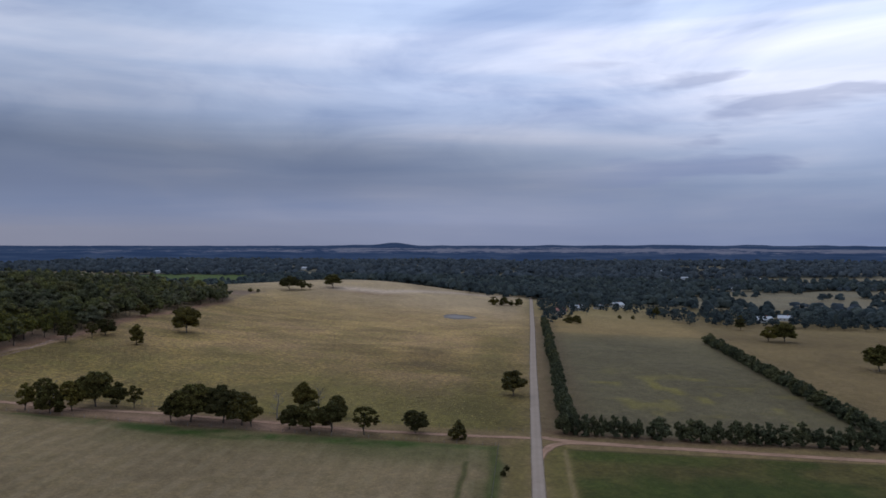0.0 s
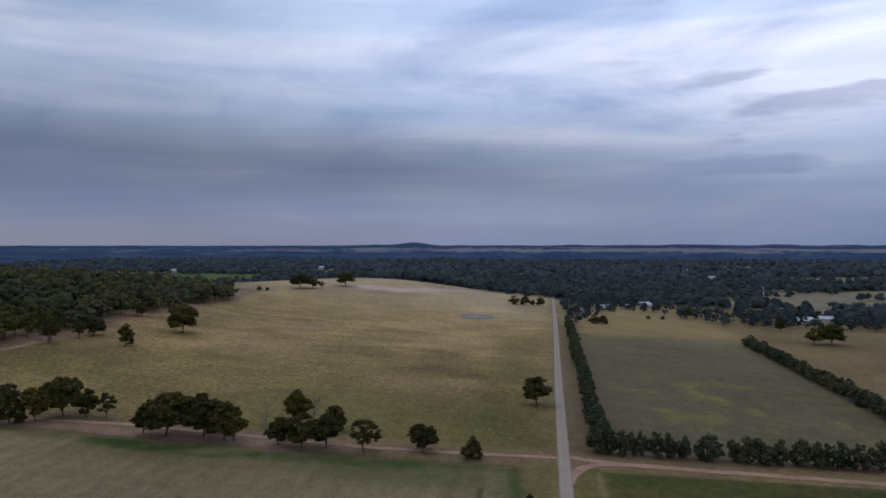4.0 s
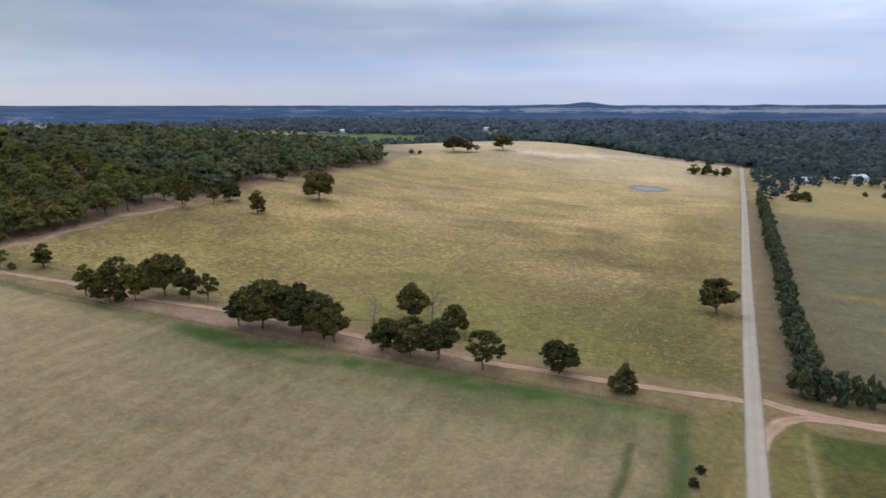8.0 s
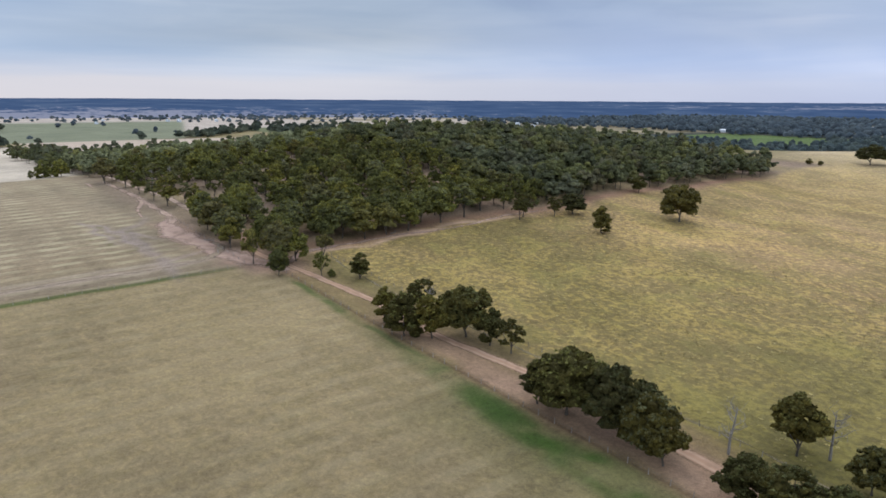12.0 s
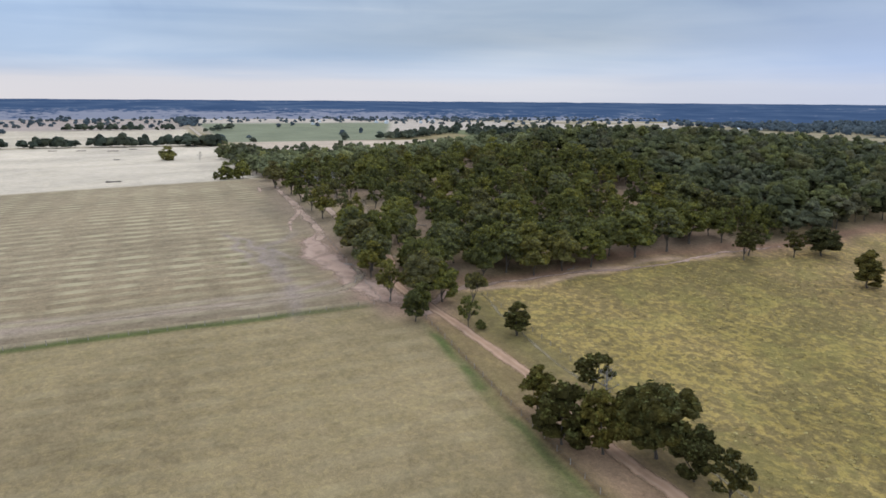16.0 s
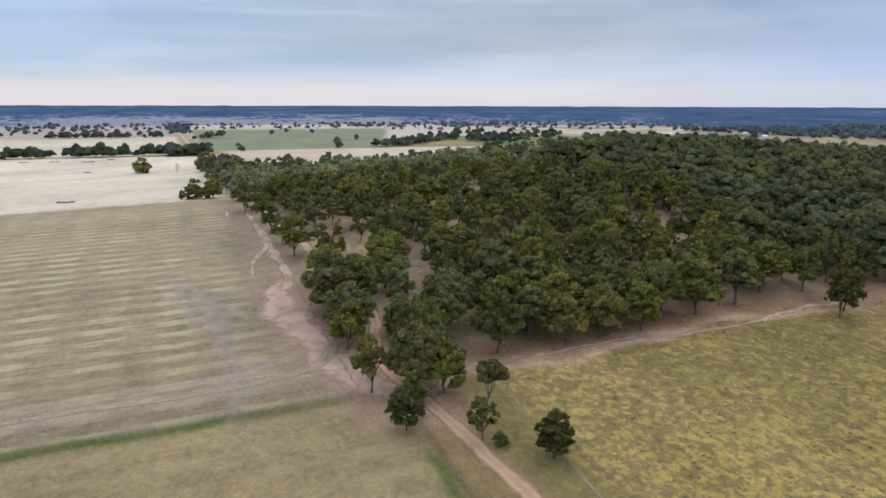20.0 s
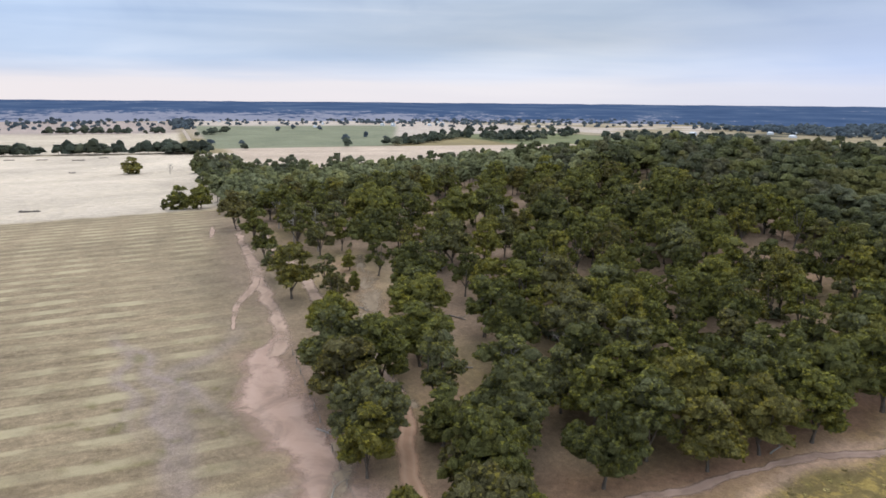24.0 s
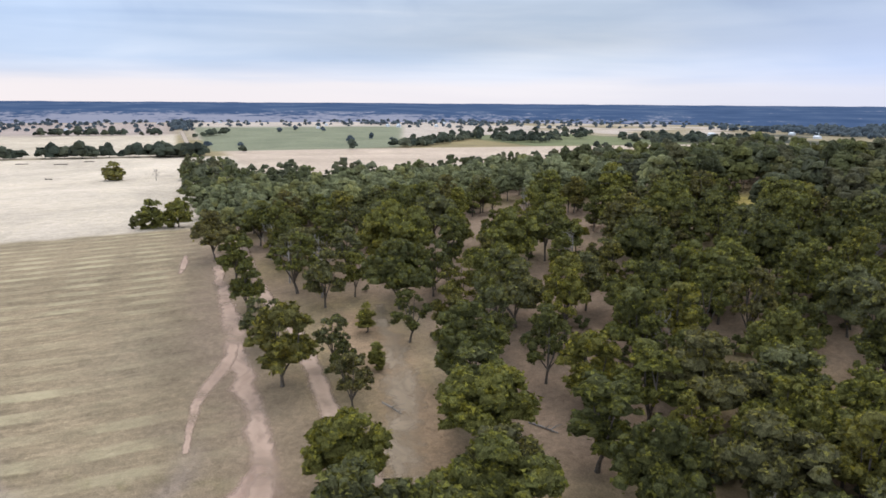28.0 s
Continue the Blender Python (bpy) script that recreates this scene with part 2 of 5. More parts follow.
def dirt_material(name, pale, dark, rut, ragged=0.5, worn=0.45, thick=1.0):
    m, net = material(name)
    flat = net.stretch(place_of(net), 1, 1, 0)
    across = net.put("ShaderNodeAttribute", attribute_name="across").outputs["Fac"]
    patch = net.noise(flat, 0.25, 5, 0.6, 0.5)
    fine = net.noise(flat, 3.0, 4, 0.65)
    color = net.mix(net.math("ADD", net.math("MULTIPLY", patch, 0.8), net.math("MULTIPLY", fine, 0.35), True), dark, pale)
    wheel = net.ramp(across, (0.0, 0.0), (0.2, 0.1), (0.32, 1.0), (0.44, 0.15), (0.56, 0.15), (0.68, 1.0), (0.8, 0.1), (1.0, 0.0))
    color = net.mix(net.math("MULTIPLY", net.math("MULTIPLY", wheel, patch), worn * 1.8, True), color, rut)
    ins = {"Base Color": color, "Roughness": 0.95, "Specular IOR Level": 0.1}
    ins["Normal"] = net.put("ShaderNodeBump", {"Height": fine, "Strength": 0.4, "Distance": 0.05}).outputs[0]
    skin = net.put("ShaderNodeBsdfPrincipled", ins)
    # grass creeps in from both edges
    inward = net.math("SUBTRACT", 1.0, net.math("ABSOLUTE", net.math("SUBTRACT", net.math("MULTIPLY", across, 2.0), 1.0)))
    creep = net.math("SUBTRACT", net.noise(flat, 0.55, 5, 0.65, 0.6), 0.5)
    keep = net.ramp(net.math("ADD", inward, net.math("MULTIPLY", creep, ragged * 1.8)), (0.06, 0.0), (0.30 + 0.5 * ragged, 1.0))
    worn_out = net.ramp(net.noise(flat, 0.11, 4, 0.6, 0.8), (0.36, 1.0 - 0.75 * ragged), (0.58, 1.0))
    keep = net.math("MULTIPLY", net.math("MULTIPLY", keep, worn_out), thick)
    clear = net.put("ShaderNodeBsdfTransparent")
    both = net.put("ShaderNodeMixShader", {0: keep, 1: clear.outputs[0], 2: skin.outputs[0]})
    net.put("ShaderNodeOutputMaterial", {0: both.outputs[0]})
    return m


def foliage_material(name, by_object, hues, warmth=0.3, grain=0.7):
    m, net = material(name)
    leaf = net.put("ShaderNodeNewGeometry").outputs["Random Per Island"]
    if by_object:
        tree = net.put("ShaderNodeObjectInfo").outputs["Random"]
    else:
        tree = net.put("ShaderNodeAttribute", attribute_name="tint").outputs["Fac"]
    hue = net.ramp(tree, *hues)
    light = net.ramp(leaf, (0.0, 0.66), (0.5, 0.98), (1.0, 1.36))
    color = net.mix(1.0, hue, light, "MULTIPLY")
    p = place_of(net)
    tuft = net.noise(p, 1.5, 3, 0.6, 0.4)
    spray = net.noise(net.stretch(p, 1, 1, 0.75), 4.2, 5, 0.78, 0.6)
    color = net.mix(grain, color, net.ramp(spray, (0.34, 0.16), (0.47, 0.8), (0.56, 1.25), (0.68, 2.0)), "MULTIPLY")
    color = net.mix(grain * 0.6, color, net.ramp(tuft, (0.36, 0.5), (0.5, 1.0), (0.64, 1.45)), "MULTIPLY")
    warm = net.ramp(net.noise(p, 0.35, 3), (0.48, 0.0), (0.66, 1.0))
    color = net.mix(net.math("MULTIPLY", warm, warmth), color, net.mix(1.0, color, (1.55, 1.35, 0.7, 1), "MULTIPLY"))
    height = net.math("ADD", spray, net.math("MULTIPLY", tuft, 1.6))
    finish(net, color, 0.8, height, 1.0, 0.45, specular=0.06)
    return m


def bark_material(name, pale, dark):
    m, net = material(name)
    p = place_of(net)
    streak = net.noise(net.stretch(p, 4, 4, 0.6), 1.5, 5, 0.6)
    color = net.mix(net.ramp(streak, (0.35, 0.0), (0.65, 1.0)), dark, pale)
    finish(net, color, 0.9, streak, 0.5, 0.03)
    return m


def plain_material(name, a, b, scale, rough, metal=0.0, strength=0.2):
    m, net = material(name)
    n = net.noise(place_of(net), scale, 4, 0.6)
    color = net.mix(net.ramp(n, (0.3, 0.0), (0.7, 1.0)), a, b)
    finish(net, color, rough, n, strength, 0.03, metal=metal)
    return m


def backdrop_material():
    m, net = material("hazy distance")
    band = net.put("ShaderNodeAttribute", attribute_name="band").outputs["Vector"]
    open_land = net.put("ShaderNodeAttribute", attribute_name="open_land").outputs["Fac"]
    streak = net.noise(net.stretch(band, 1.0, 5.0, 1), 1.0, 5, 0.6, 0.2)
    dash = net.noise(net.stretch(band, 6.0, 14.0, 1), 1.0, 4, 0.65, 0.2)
    # haze is painted in as blue tones, which glow on their own below
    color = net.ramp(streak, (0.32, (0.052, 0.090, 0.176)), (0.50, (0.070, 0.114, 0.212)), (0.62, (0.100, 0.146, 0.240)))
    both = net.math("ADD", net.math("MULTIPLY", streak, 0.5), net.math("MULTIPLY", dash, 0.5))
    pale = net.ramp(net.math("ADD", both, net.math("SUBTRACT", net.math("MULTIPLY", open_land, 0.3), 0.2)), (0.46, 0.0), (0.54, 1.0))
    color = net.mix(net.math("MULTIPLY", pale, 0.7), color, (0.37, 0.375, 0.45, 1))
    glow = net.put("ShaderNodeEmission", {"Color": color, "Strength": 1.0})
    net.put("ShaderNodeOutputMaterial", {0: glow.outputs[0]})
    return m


GROUND = ground_material()
GRAVEL = dirt_material("pale gravel", (0.365, 0.285, 0.215, 1), (0.285, 0.218, 0.160, 1), (0.40, 0.32, 0.25, 1), 0.12)
DIRT = dirt_material("orange dirt", (0.385, 0.232, 0.145, 1), (0.28, 0.165, 0.102, 1), (0.47, 0.310, 0.208, 1), 0.35, 0.6)
SAND = dirt_material("pale pink sand", (0.40, 0.272, 0.196, 1), (0.300, 0.200, 0.142, 1), (0.44, 0.310, 0.230, 1), 0.62, 0.3, 0.95)
SOIL = dirt_material("bare pink soil", (0.42, 0.280, 0.208, 1), (0.285, 0.180, 0.130, 1), (0.46, 0.322, 0.248, 1), 0.55, 0.35, 0.95)
GLADE = dirt_material("worn glade", (0.325, 0.242, 0.160, 1), (0.265, 0.195, 0.128, 1), (0.365, 0.275, 0.188, 1), 0.85, 0.5, 0.8)
FADED = dirt_material("worn grass track", (0.235, 0.182, 0.108, 1), (0.185, 0.145, 0.085, 1), (0.27, 0.21, 0.13, 1), 0.6, 0.45, 0.8)
PALE_TRACK = dirt_material("pale wood track", (0.40, 0.278, 0.198, 1), (0.31, 0.208, 0.145, 1), (0.44, 0.315, 0.23, 1), 0.5)
OLIVE = ((0.0, (0.054, 0.054, 0.021)), (0.16, (0.074, 0.073, 0.025)), (0.32, (0.092, 0.089, 0.027)), (0.46, (0.112, 0.104, 0.027)), (0.58, (0.083, 0.082, 0.033)), (0.72, (0.091, 0.087, 0.040)), (0.84, (0.086, 0.073, 0.030)), (1.0, (0.128, 0.115, 0.027)))
SHADY = ((0.0, (0.042, 0.037, 0.012)), (0.5, (0.062, 0.052, 0.014)), (1.0, (0.092, 0.072, 0.016)))
PLAIN_HUES = ((0.0, (0.030, 0.036, 0.026)), (0.5, (0.042, 0.048, 0.033)), (1.0, (0.060, 0.062, 0.038)))
# the blue of distance haze is mixed into these two sets of leaf hues
HAZE_BLUISH = ((0.0, (0.034, 0.044, 0.045)), (0.5, (0.045, 0.057, 0.056)), (1.0, (0.060, 0.071, 0.060)))
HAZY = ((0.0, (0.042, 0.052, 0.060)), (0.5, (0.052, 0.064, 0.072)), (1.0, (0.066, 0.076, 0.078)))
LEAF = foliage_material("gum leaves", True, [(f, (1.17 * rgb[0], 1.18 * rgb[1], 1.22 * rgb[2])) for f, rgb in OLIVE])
# brighter, yellower copy of the gum leaf; overhead light is painted into it
LEAF_LIT = foliage_material("lit yellow gum leaf tips", True, [(f, (1.72 * rgb[0], 1.66 * rgb[1], 1.02 * rgb[2])) for f, rgb in OLIVE], 0.4)
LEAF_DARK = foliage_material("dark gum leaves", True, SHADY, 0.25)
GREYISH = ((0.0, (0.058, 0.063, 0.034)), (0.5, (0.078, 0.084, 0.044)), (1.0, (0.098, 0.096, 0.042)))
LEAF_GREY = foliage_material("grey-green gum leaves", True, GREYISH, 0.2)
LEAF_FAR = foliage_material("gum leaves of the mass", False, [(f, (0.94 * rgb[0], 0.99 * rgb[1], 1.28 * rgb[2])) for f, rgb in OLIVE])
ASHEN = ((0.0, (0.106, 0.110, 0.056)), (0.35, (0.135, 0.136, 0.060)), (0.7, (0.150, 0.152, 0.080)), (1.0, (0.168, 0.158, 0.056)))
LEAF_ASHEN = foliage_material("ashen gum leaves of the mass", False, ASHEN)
LEAF_HAZE_BLUE = foliage_material("gum leaves with painted haze", False, HAZE_BLUISH, 0.1, 0.3)
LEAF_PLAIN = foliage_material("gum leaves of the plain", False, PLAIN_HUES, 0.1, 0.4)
LEAF_HAZY = foliage_material("far gum leaves with painted haze", False, HAZY, 0.0, 0.2)
STRAW = ((0.0, (0.200, 0.150, 0.062)), (0.3, (0.280, 0.212, 0.076)), (0.7, (0.350, 0.270, 0.098)), (1.0, (0.37, 0.290, 0.118)))
TUSSOCK = foliage_material("dry tussock grass", False, STRAW, 0.0, 0.5)
BARK = bark_material("grey brown bark", (0.130, 0.104, 0.083, 1), (0.042, 0.034, 0.027, 1))
BLEACHED = bark_material("bleached dead wood", (0.29, 0.255, 0.220, 1), (0.15, 0.128, 0.108, 1))
POST = bark_material("weathered post timber", (0.33, 0.29, 0.25, 1), (0.15, 0.12, 0.10, 1))
WIRE = plain_material("rusty wire", (0.10, 0.08, 0.065, 1), (0.16, 0.14, 0.12, 1), 2.0, 0.7, 0.2)
WHITE_WALL = plain_material("painted weatherboard", (0.45, 0.44, 0.41, 1), (0.55, 0.54, 0.51, 1), 0.8, 0.7)
IRON = plain_material("galvanised roof iron", (0.40, 0.41, 0.43, 1), (0.55, 0.56, 0.57, 1), 0.5, 0.45, 0.2)
RED_IRON = plain_material("faded red roof iron", (0.30, 0.12, 0.09, 1), (0.38, 0.17, 0.12, 1), 0.5, 0.6)
PANE = plain_material("dark window glass", (0.02, 0.025, 0.03, 1), (0.04, 0.045, 0.05, 1), 1.0, 0.1)
MUD = plain_material("cracked grey mud", (0.17, 0.145, 0.12, 1), (0.23, 0.20, 0.165, 1), 0.3, 0.95)
WATER = plain_material("murky dam water", (0.20, 0.172, 0.145, 1), (0.25, 0.215, 0.185, 1), 0.2, 0.85, 0.0, 0.05)
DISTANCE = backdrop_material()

# ---- the lie of the land ----
HILLS = [(-500, 300, 260, 12.0), (500, 900, 400, -8.6), (-500, -200, 170, 4.7), (-200, 600, 110, 21.3), (-400, 200, 110, 13.4), (-900, -200, 400, 4.2), (-500, 800, 110, -7.7), (-400, -100, 110, 5.9), (600, -100, 400, -2.6), (-400, 500, 110, 5.3), (100, 900, 400, -8.7), (0, 700, 260, 5.8), (-500, 300, 260, 12.0), (100, 300, 110, 1.8), (-455, 135, 68, 4.5)]


def land(x, y):
    """Height of the ground; takes numbers or arrays."""
    z = 0.0
    for cx, cy, wide, high in HILLS:
        z = z + high * np.exp(-((x - cx) ** 2 + (y - cy) ** 2) / (2 * wide * wide))
    return z


def hashed(ix, iy, seed):
    v = np.sin(ix * 127.1 + iy * 311.7 + seed * 74.7) * 43758.5453
    return v - np.floor(v)


def patches(x, y, size, seed=0):
    """Smooth random values from 0 to 1 on patches of that size."""
    u, v = np.asarray(x, float) / size, np.asarray(y, float) / size
    iu, iv = np.floor(u), np.floor(v)
    fu, fv = u - iu, v - iv
    fu, fv = fu * fu * (3 - 2 * fu), fv * fv * (3 - 2 * fv)
    a, b = hashed(iu, iv, seed), hashed(iu + 1, iv, seed)
    c, d = hashed(iu, iv + 1, seed), hashed(iu + 1, iv + 1, seed)
    return (a * (1 - fu) + b * fu) * (1 - fv) + (c * (1 - fu) + d * fu) * fv


def rise(v, at, soft):
    return 1 / (1 + np.exp(-np.clip((v - at) / soft, -40, 40)))


def box(x, y, x0, x1, y0, y1, soft=1.2):
    return rise(x, x0, soft) * rise(-x, -x1, soft) * rise(y, y0, soft) * rise(-y, -y1, soft)


def wood_edge(y):
    """The wood's eastern edge."""
    return -275 + 10 * rise(y, 95, 18) - 12 * rise(y, 345, 12) + 3 * np.sin(y / 17.0)


def wood_density(x, y):
    """1 inside the wood, 0 outside, with its glades and tracks."""
    inside = rise(-x, -wood_edge(y), 1.0) * rise(x, -640 + 0.10 * np.abs(y), 2.0) * rise(y, -21 + 7.5 * rise(x, -455, 4), 0.8) * rise(-y, -(415 - 0.28 * (x + 450)), 3.0)
    tail = np.maximum(box(x, y, -690, -600, -22, 30, 2), box(x, y, -850, -600, -25, 3, 2))
    inside = np.maximum(inside, tail)
    track = rise(-np.abs(y + 10.5), -3.2, 0.4) * rise(x, -520, 2)
    glade = box(x, y, -396, -318, -7.5, 9 + 3 * np.sin(x / 9.0), 0.8)
    hill_glade = np.exp(-(((x + 419) / 13) ** 2 + ((y - 139) / 12) ** 2)) * 1.7
    bare = np.exp(-(((x + 332) / 12) ** 2 + ((y - 108) / 16) ** 2)) * 1.2
    thin = 0.12 * box(x, y, -420, -270, -22, 30, 4)
    glade = np.maximum(glade, rise(patches(x, y, 21, 41), 0.80, 0.02) * 0.9)
    thin = thin + 0.42 * box(x, y, -350, -268, -22, 8, 2)
    return inside * np.clip(1 - track - glade - hill_glade - bare - thin - 0.40 * box(x, y, -470, -366, -4, 60, 8) - 0.16 * box(x, y, -640, -400, 55, 260, 12) - 0.2 * box(x, y, -372, -335, -4, 16, 3), 0, 1)


def clearing(x, y):
    """Open slits in the northern forest."""
    return rise(patches(x * 0.55, y * 2.2, 95, 9) * 0.65 + patches(x, y * 2.0, 40, 10) * 0.35, 0.62 - 0.06 * rise(x, 250, 60), 0.02)


def stretch_of(low, high, bands, growth=1.3):
    """Grid lines: bands of (from, to, step), then ever wider steps outwards."""
    lines = sorted({round(float(v), 3) for a, b, step in bands for v in np.arange(a, b, step)})
    gap = bands[-1][2]
    while lines[-1] < high:
        gap *= growth
        lines.append(min(lines[-1] + gap, high))
    gap = bands[0][2]
    while lines[0] > low:
        gap *= growth
        lines.insert(0, max(lines[0] - gap, low))
    return np.array(lines)


def cover_of(x, y):
    """Colour of the ground cover, and how tufted and how striped it is."""
    n1, n2, n3 = patches(x, y, 26, 1), patches(x, y, 9, 2), patches(x, y, 90, 3)
    jx, jy = x + (n2 - 0.5) * 5, y + (patches(x, y, 9, 5) - 0.5) * 5
    col = np.empty(x.shape + (3,))
    col[...] = (0.30, 0.245, 0.145)
    tuft, rows = np.full(x.shape, 0.25), np.zeros(x.shape)

    def lay(mask, rgb, t=None, r=None):
        nonlocal tuft, rows
        mask = np.clip(mask, 0, 1)
        col[...] = col * (1 - mask[..., None]) + np.array(rgb) * mask[..., None]
        if t is not None:
            tuft = tuft * (1 - mask) + t * mask
        if r is not None:
            rows = rows * (1 - mask) + r * mask

    # far country: dull paddocks
    lay(rise(n3, 0.62, 0.03) * rise(y, 600, 30), (0.20, 0.19, 0.10))
    # ground under the northern forest, darkened to match the crowns
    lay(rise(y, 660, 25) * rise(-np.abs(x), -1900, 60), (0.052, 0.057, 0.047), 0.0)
    lay(box(x, y, 150, 2300, 440, 1045, 20) + box(x, y, 480, 2300, 1140, 1405, 10), (0.33, 0.285, 0.20), 0.0)
    lay(clearing(x, y) * rise(y, 700, 20) * 0.9, (0.31, 0.28, 0.21), 0.0)
    # the yellow paddock and its paler crest
    lay(box(jx, jy, -300, -3, 6, 900), (0.328, 0.262, 0.148), 1.0)
    streaks = patches(x * 0.55, y * 1.5, 30, 31) * 0.6 + patches(x * 0.6, y * 1.4, 11, 32) * 0.4
    lay(box(jx, jy, -300, -3, 30, 900, 4) * rise(streaks, 0.56, 0.04) * 0.7, (0.43, 0.318, 0.200), 0.8)
    lay(box(jx, jy, -300, -3, 20, 900, 4) * rise(-streaks, -0.38, 0.03) * 0.6, (0.195, 0.148, 0.085), 0.8)
    lay(rise(jy + 0.35 * (x + 150), 300, 35) * box(x, y, -330, -3, 150, 900, 6) * 0.6, (0.42, 0.335, 0.20), 0.6)
    lay(rise(jy + 0.30 * (x + 150), 420, 22) * box(x, y, -330, -3, 200, 900, 6) * 0.85, (0.60, 0.475, 0.34), 0.25)
    ridge = 497 + np.clip(x + 157, 0, 200)
    lay(np.exp(-(((jx + 168) / 34) ** 2 + ((jy - 482) / 15) ** 2)) * 0.8, (0.37, 0.262, 0.170), 0.2)
    lay(np.exp(-(((y - ridge) / 15) ** 2)) * box(x, y, -215, -15, 440, 700, 6) * 0.85, (0.78, 0.640, 0.560), 0.0)
    lay(box(jx, jy, -34, -4, 5, 260, 4) * 0.65, (0.170, 0.152, 0.066), 0.7)
    lay(box(jx, jy, -150, -10, 6, 26, 6) * 0.5, (0.17, 0.165, 0.055), 0.8)
    lay(rise(jx, -300, 8) * rise(-jx, 215, 18) * box(x, y, -330, -190, 60, 330, 14) * 0.35, (0.20, 0.17, 0.09))
    lay(box(jx, jy, -275, -90, 8, 120, 18) * 0.75, (0.196, 0.175, 0.072), 1.0)
    lay(box(jx, jy + 0.25 * x, -120, -4, -40, 62, 9) * rise(y, 6, 1.0) * 0.75, (0.160, 0.158, 0.062), 0.45)
    lay(np.exp(-(((jx + 60) / 16) ** 2 + ((jy - 132) / 6) ** 2)) * 0.6, (0.15, 0.125, 0.085), 0.2)
    lay(np.exp(-(((jx + 41) / 13) ** 2 + ((jy - 120) / 6) ** 2)) * 0.8, (0.14, 0.115, 0.07), 0.2)
    # southern paddock
    lay(box(jx, jy, -263, -9, -600, -14, 1.0), (0.336, 0.286, 0.190), 0.18, 0.20)
    lay(box(jx, jy, -150, -12, -34, -12, 3.5) * 0.65, (0.200, 0.200, 0.105), 0.1, 0.1)
    lay(box(jx, jy, -70, -10, -34, -12, 4.0) * 0.55, (0.120, 0.150, 0.062), 0.1, 0.1)
    deep = 4.0 + 5.0 * n1 + 3.0 * np.exp(-(((x + 95) / 45) ** 2))
    green = box(x, 0.6 * y + 0.4 * jy, -200, -9.5, -14.5 - deep, -13.2, 0.9) * (0.65 + 0.35 * rise(n1, 0.35, 0.08)) * rise(x, -172, 12)
    green = np.maximum(green, 0.85 * box(x, 0.6 * y + 0.4 * jy, -258, -150, -16.4, -13.6, 0.4))
    lay(green * (0.30 + 0.70 * rise(0.5 * n2 + 0.5 * patches(x, y, 4, 8), 0.48, 0.07)), (0.054, 0.122, 0.022), 0.0, 0.0)
    lay(box(0.6 * x + 0.4 * jx, jy, -13.0, -9.6, -95, -13, 0.4), (0.070, 0.120, 0.030), 0.0)
    lay(box(jx + (n1 - 0.5) * 3, jy, -16, -9.6, -95, -13, 0.8) * 0.5, (0.125, 0.145, 0.055), 0.0)
    lay(box(0.85 * x + 0.15 * jx, y, -21.4, -19.8, -88, -32, 0.25) * 0.95, (0.095, 0.115, 0.042), 0.1, 0.0)
    lay(box(0.6 * x + 0.4 * jx, y, -29.5, -27.8, -80, -30, 0.5) * 0.4, (0.18, 0.17, 0.09), 0.1, 0.0)
    ring = np.sqrt(((x + 36) / 17) ** 2 + ((y + 90) / 8) ** 2)
    lay(rise(-ring, -1.0, 0.05) * (0.45 + 0.2 * n2), (0.150, 0.165, 0.075), 0.3, 0.0)
    lay(np.exp(-(((ring - 0.93) / 0.10) ** 2)) * 0.9, (0.072, 0.140, 0.028), 0.1, 0.0)
    lay(box(jx, jy, -9, 0, -600, -8, 0.8), (0.22, 0.195, 0.095), 0.3)
    # verges of the dirt track
    lay(box(jx, jy, -262, -6, -13, 7, 0.8), (0.270, 0.218, 0.132), 0.2)
    lay(box(jx, jy, -200, -62, -12, -1, 1.2) * (0.6 + 0.4 * n2), (0.44, 0.318, 0.262), 0.0)
    lay(box(x, y, -262, -12, -13.2, -12.2, 0.25) * 0.8, (0.16, 0.115, 0.075), 0.0)
    lay(box(jx, jy, -262, -205, -1, 9, 1.5) * 0.7, (0.175, 0.165, 0.078), 0.3)
    # east of the road
    lay(box(jx, jy, 4, 900, 8, 300, 1.2), (0.190, 0.182, 0.124), 0.18)
    lay(box(x, y, 20, 128, 40, 125, 12) * rise(n2 + 0.4 * n1, 1.02, 0.05) * 0.8, (0.36, 0.34, 0.09), 0.3)
    lay(rise(jy, 268 + 30, 14) * box(x, y, 4, 900, 240, 620, 4), (0.40, 0.32, 0.17), 0.2)
    lay(box(jx, jy, 138, 900, 8, 620, 3), (0.27, 0.22, 0.125), 0.2)
    lay(box(jx, jy, 4, 11, 8, 420, 1.0), (0.26, 0.21, 0.14), 0.1)
    lay(box(jx, jy, 11, 24, 8, 390, 2.0) * 0.6, (0.20, 0.165, 0.115), 0.0)
    lay(box(jx, jy, 4, 16, -700, -10, 1.0), (0.185, 0.175, 0.075), 0.3)
    lay(box(0.7 * x + 0.3 * jx, 0.8 * y + 0.2 * jy, 13.6, 900, -700, -13.0, 0.4), (0.112, 0.108, 0.046), 0.5)
    lay(box(x, y, 13.6, 900, -700, -13.0, 0.4) * rise(n1 * 0.6 + n2 * 0.4, 0.50, 0.07) * 0.8, (0.056, 0.098, 0.022), 0.2)
    lay(box(x, y, 13.5, 60, -24, -13, 1.5) * 0.5, (0.07, 0.14, 0.025), 0.0)
    lay(box(x, 0.8 * y + 0.2 * jy, 13.2, 120, -13.2, -12.2, 0.25) * 0.8, (0.09, 0.09, 0.045), 0.0)
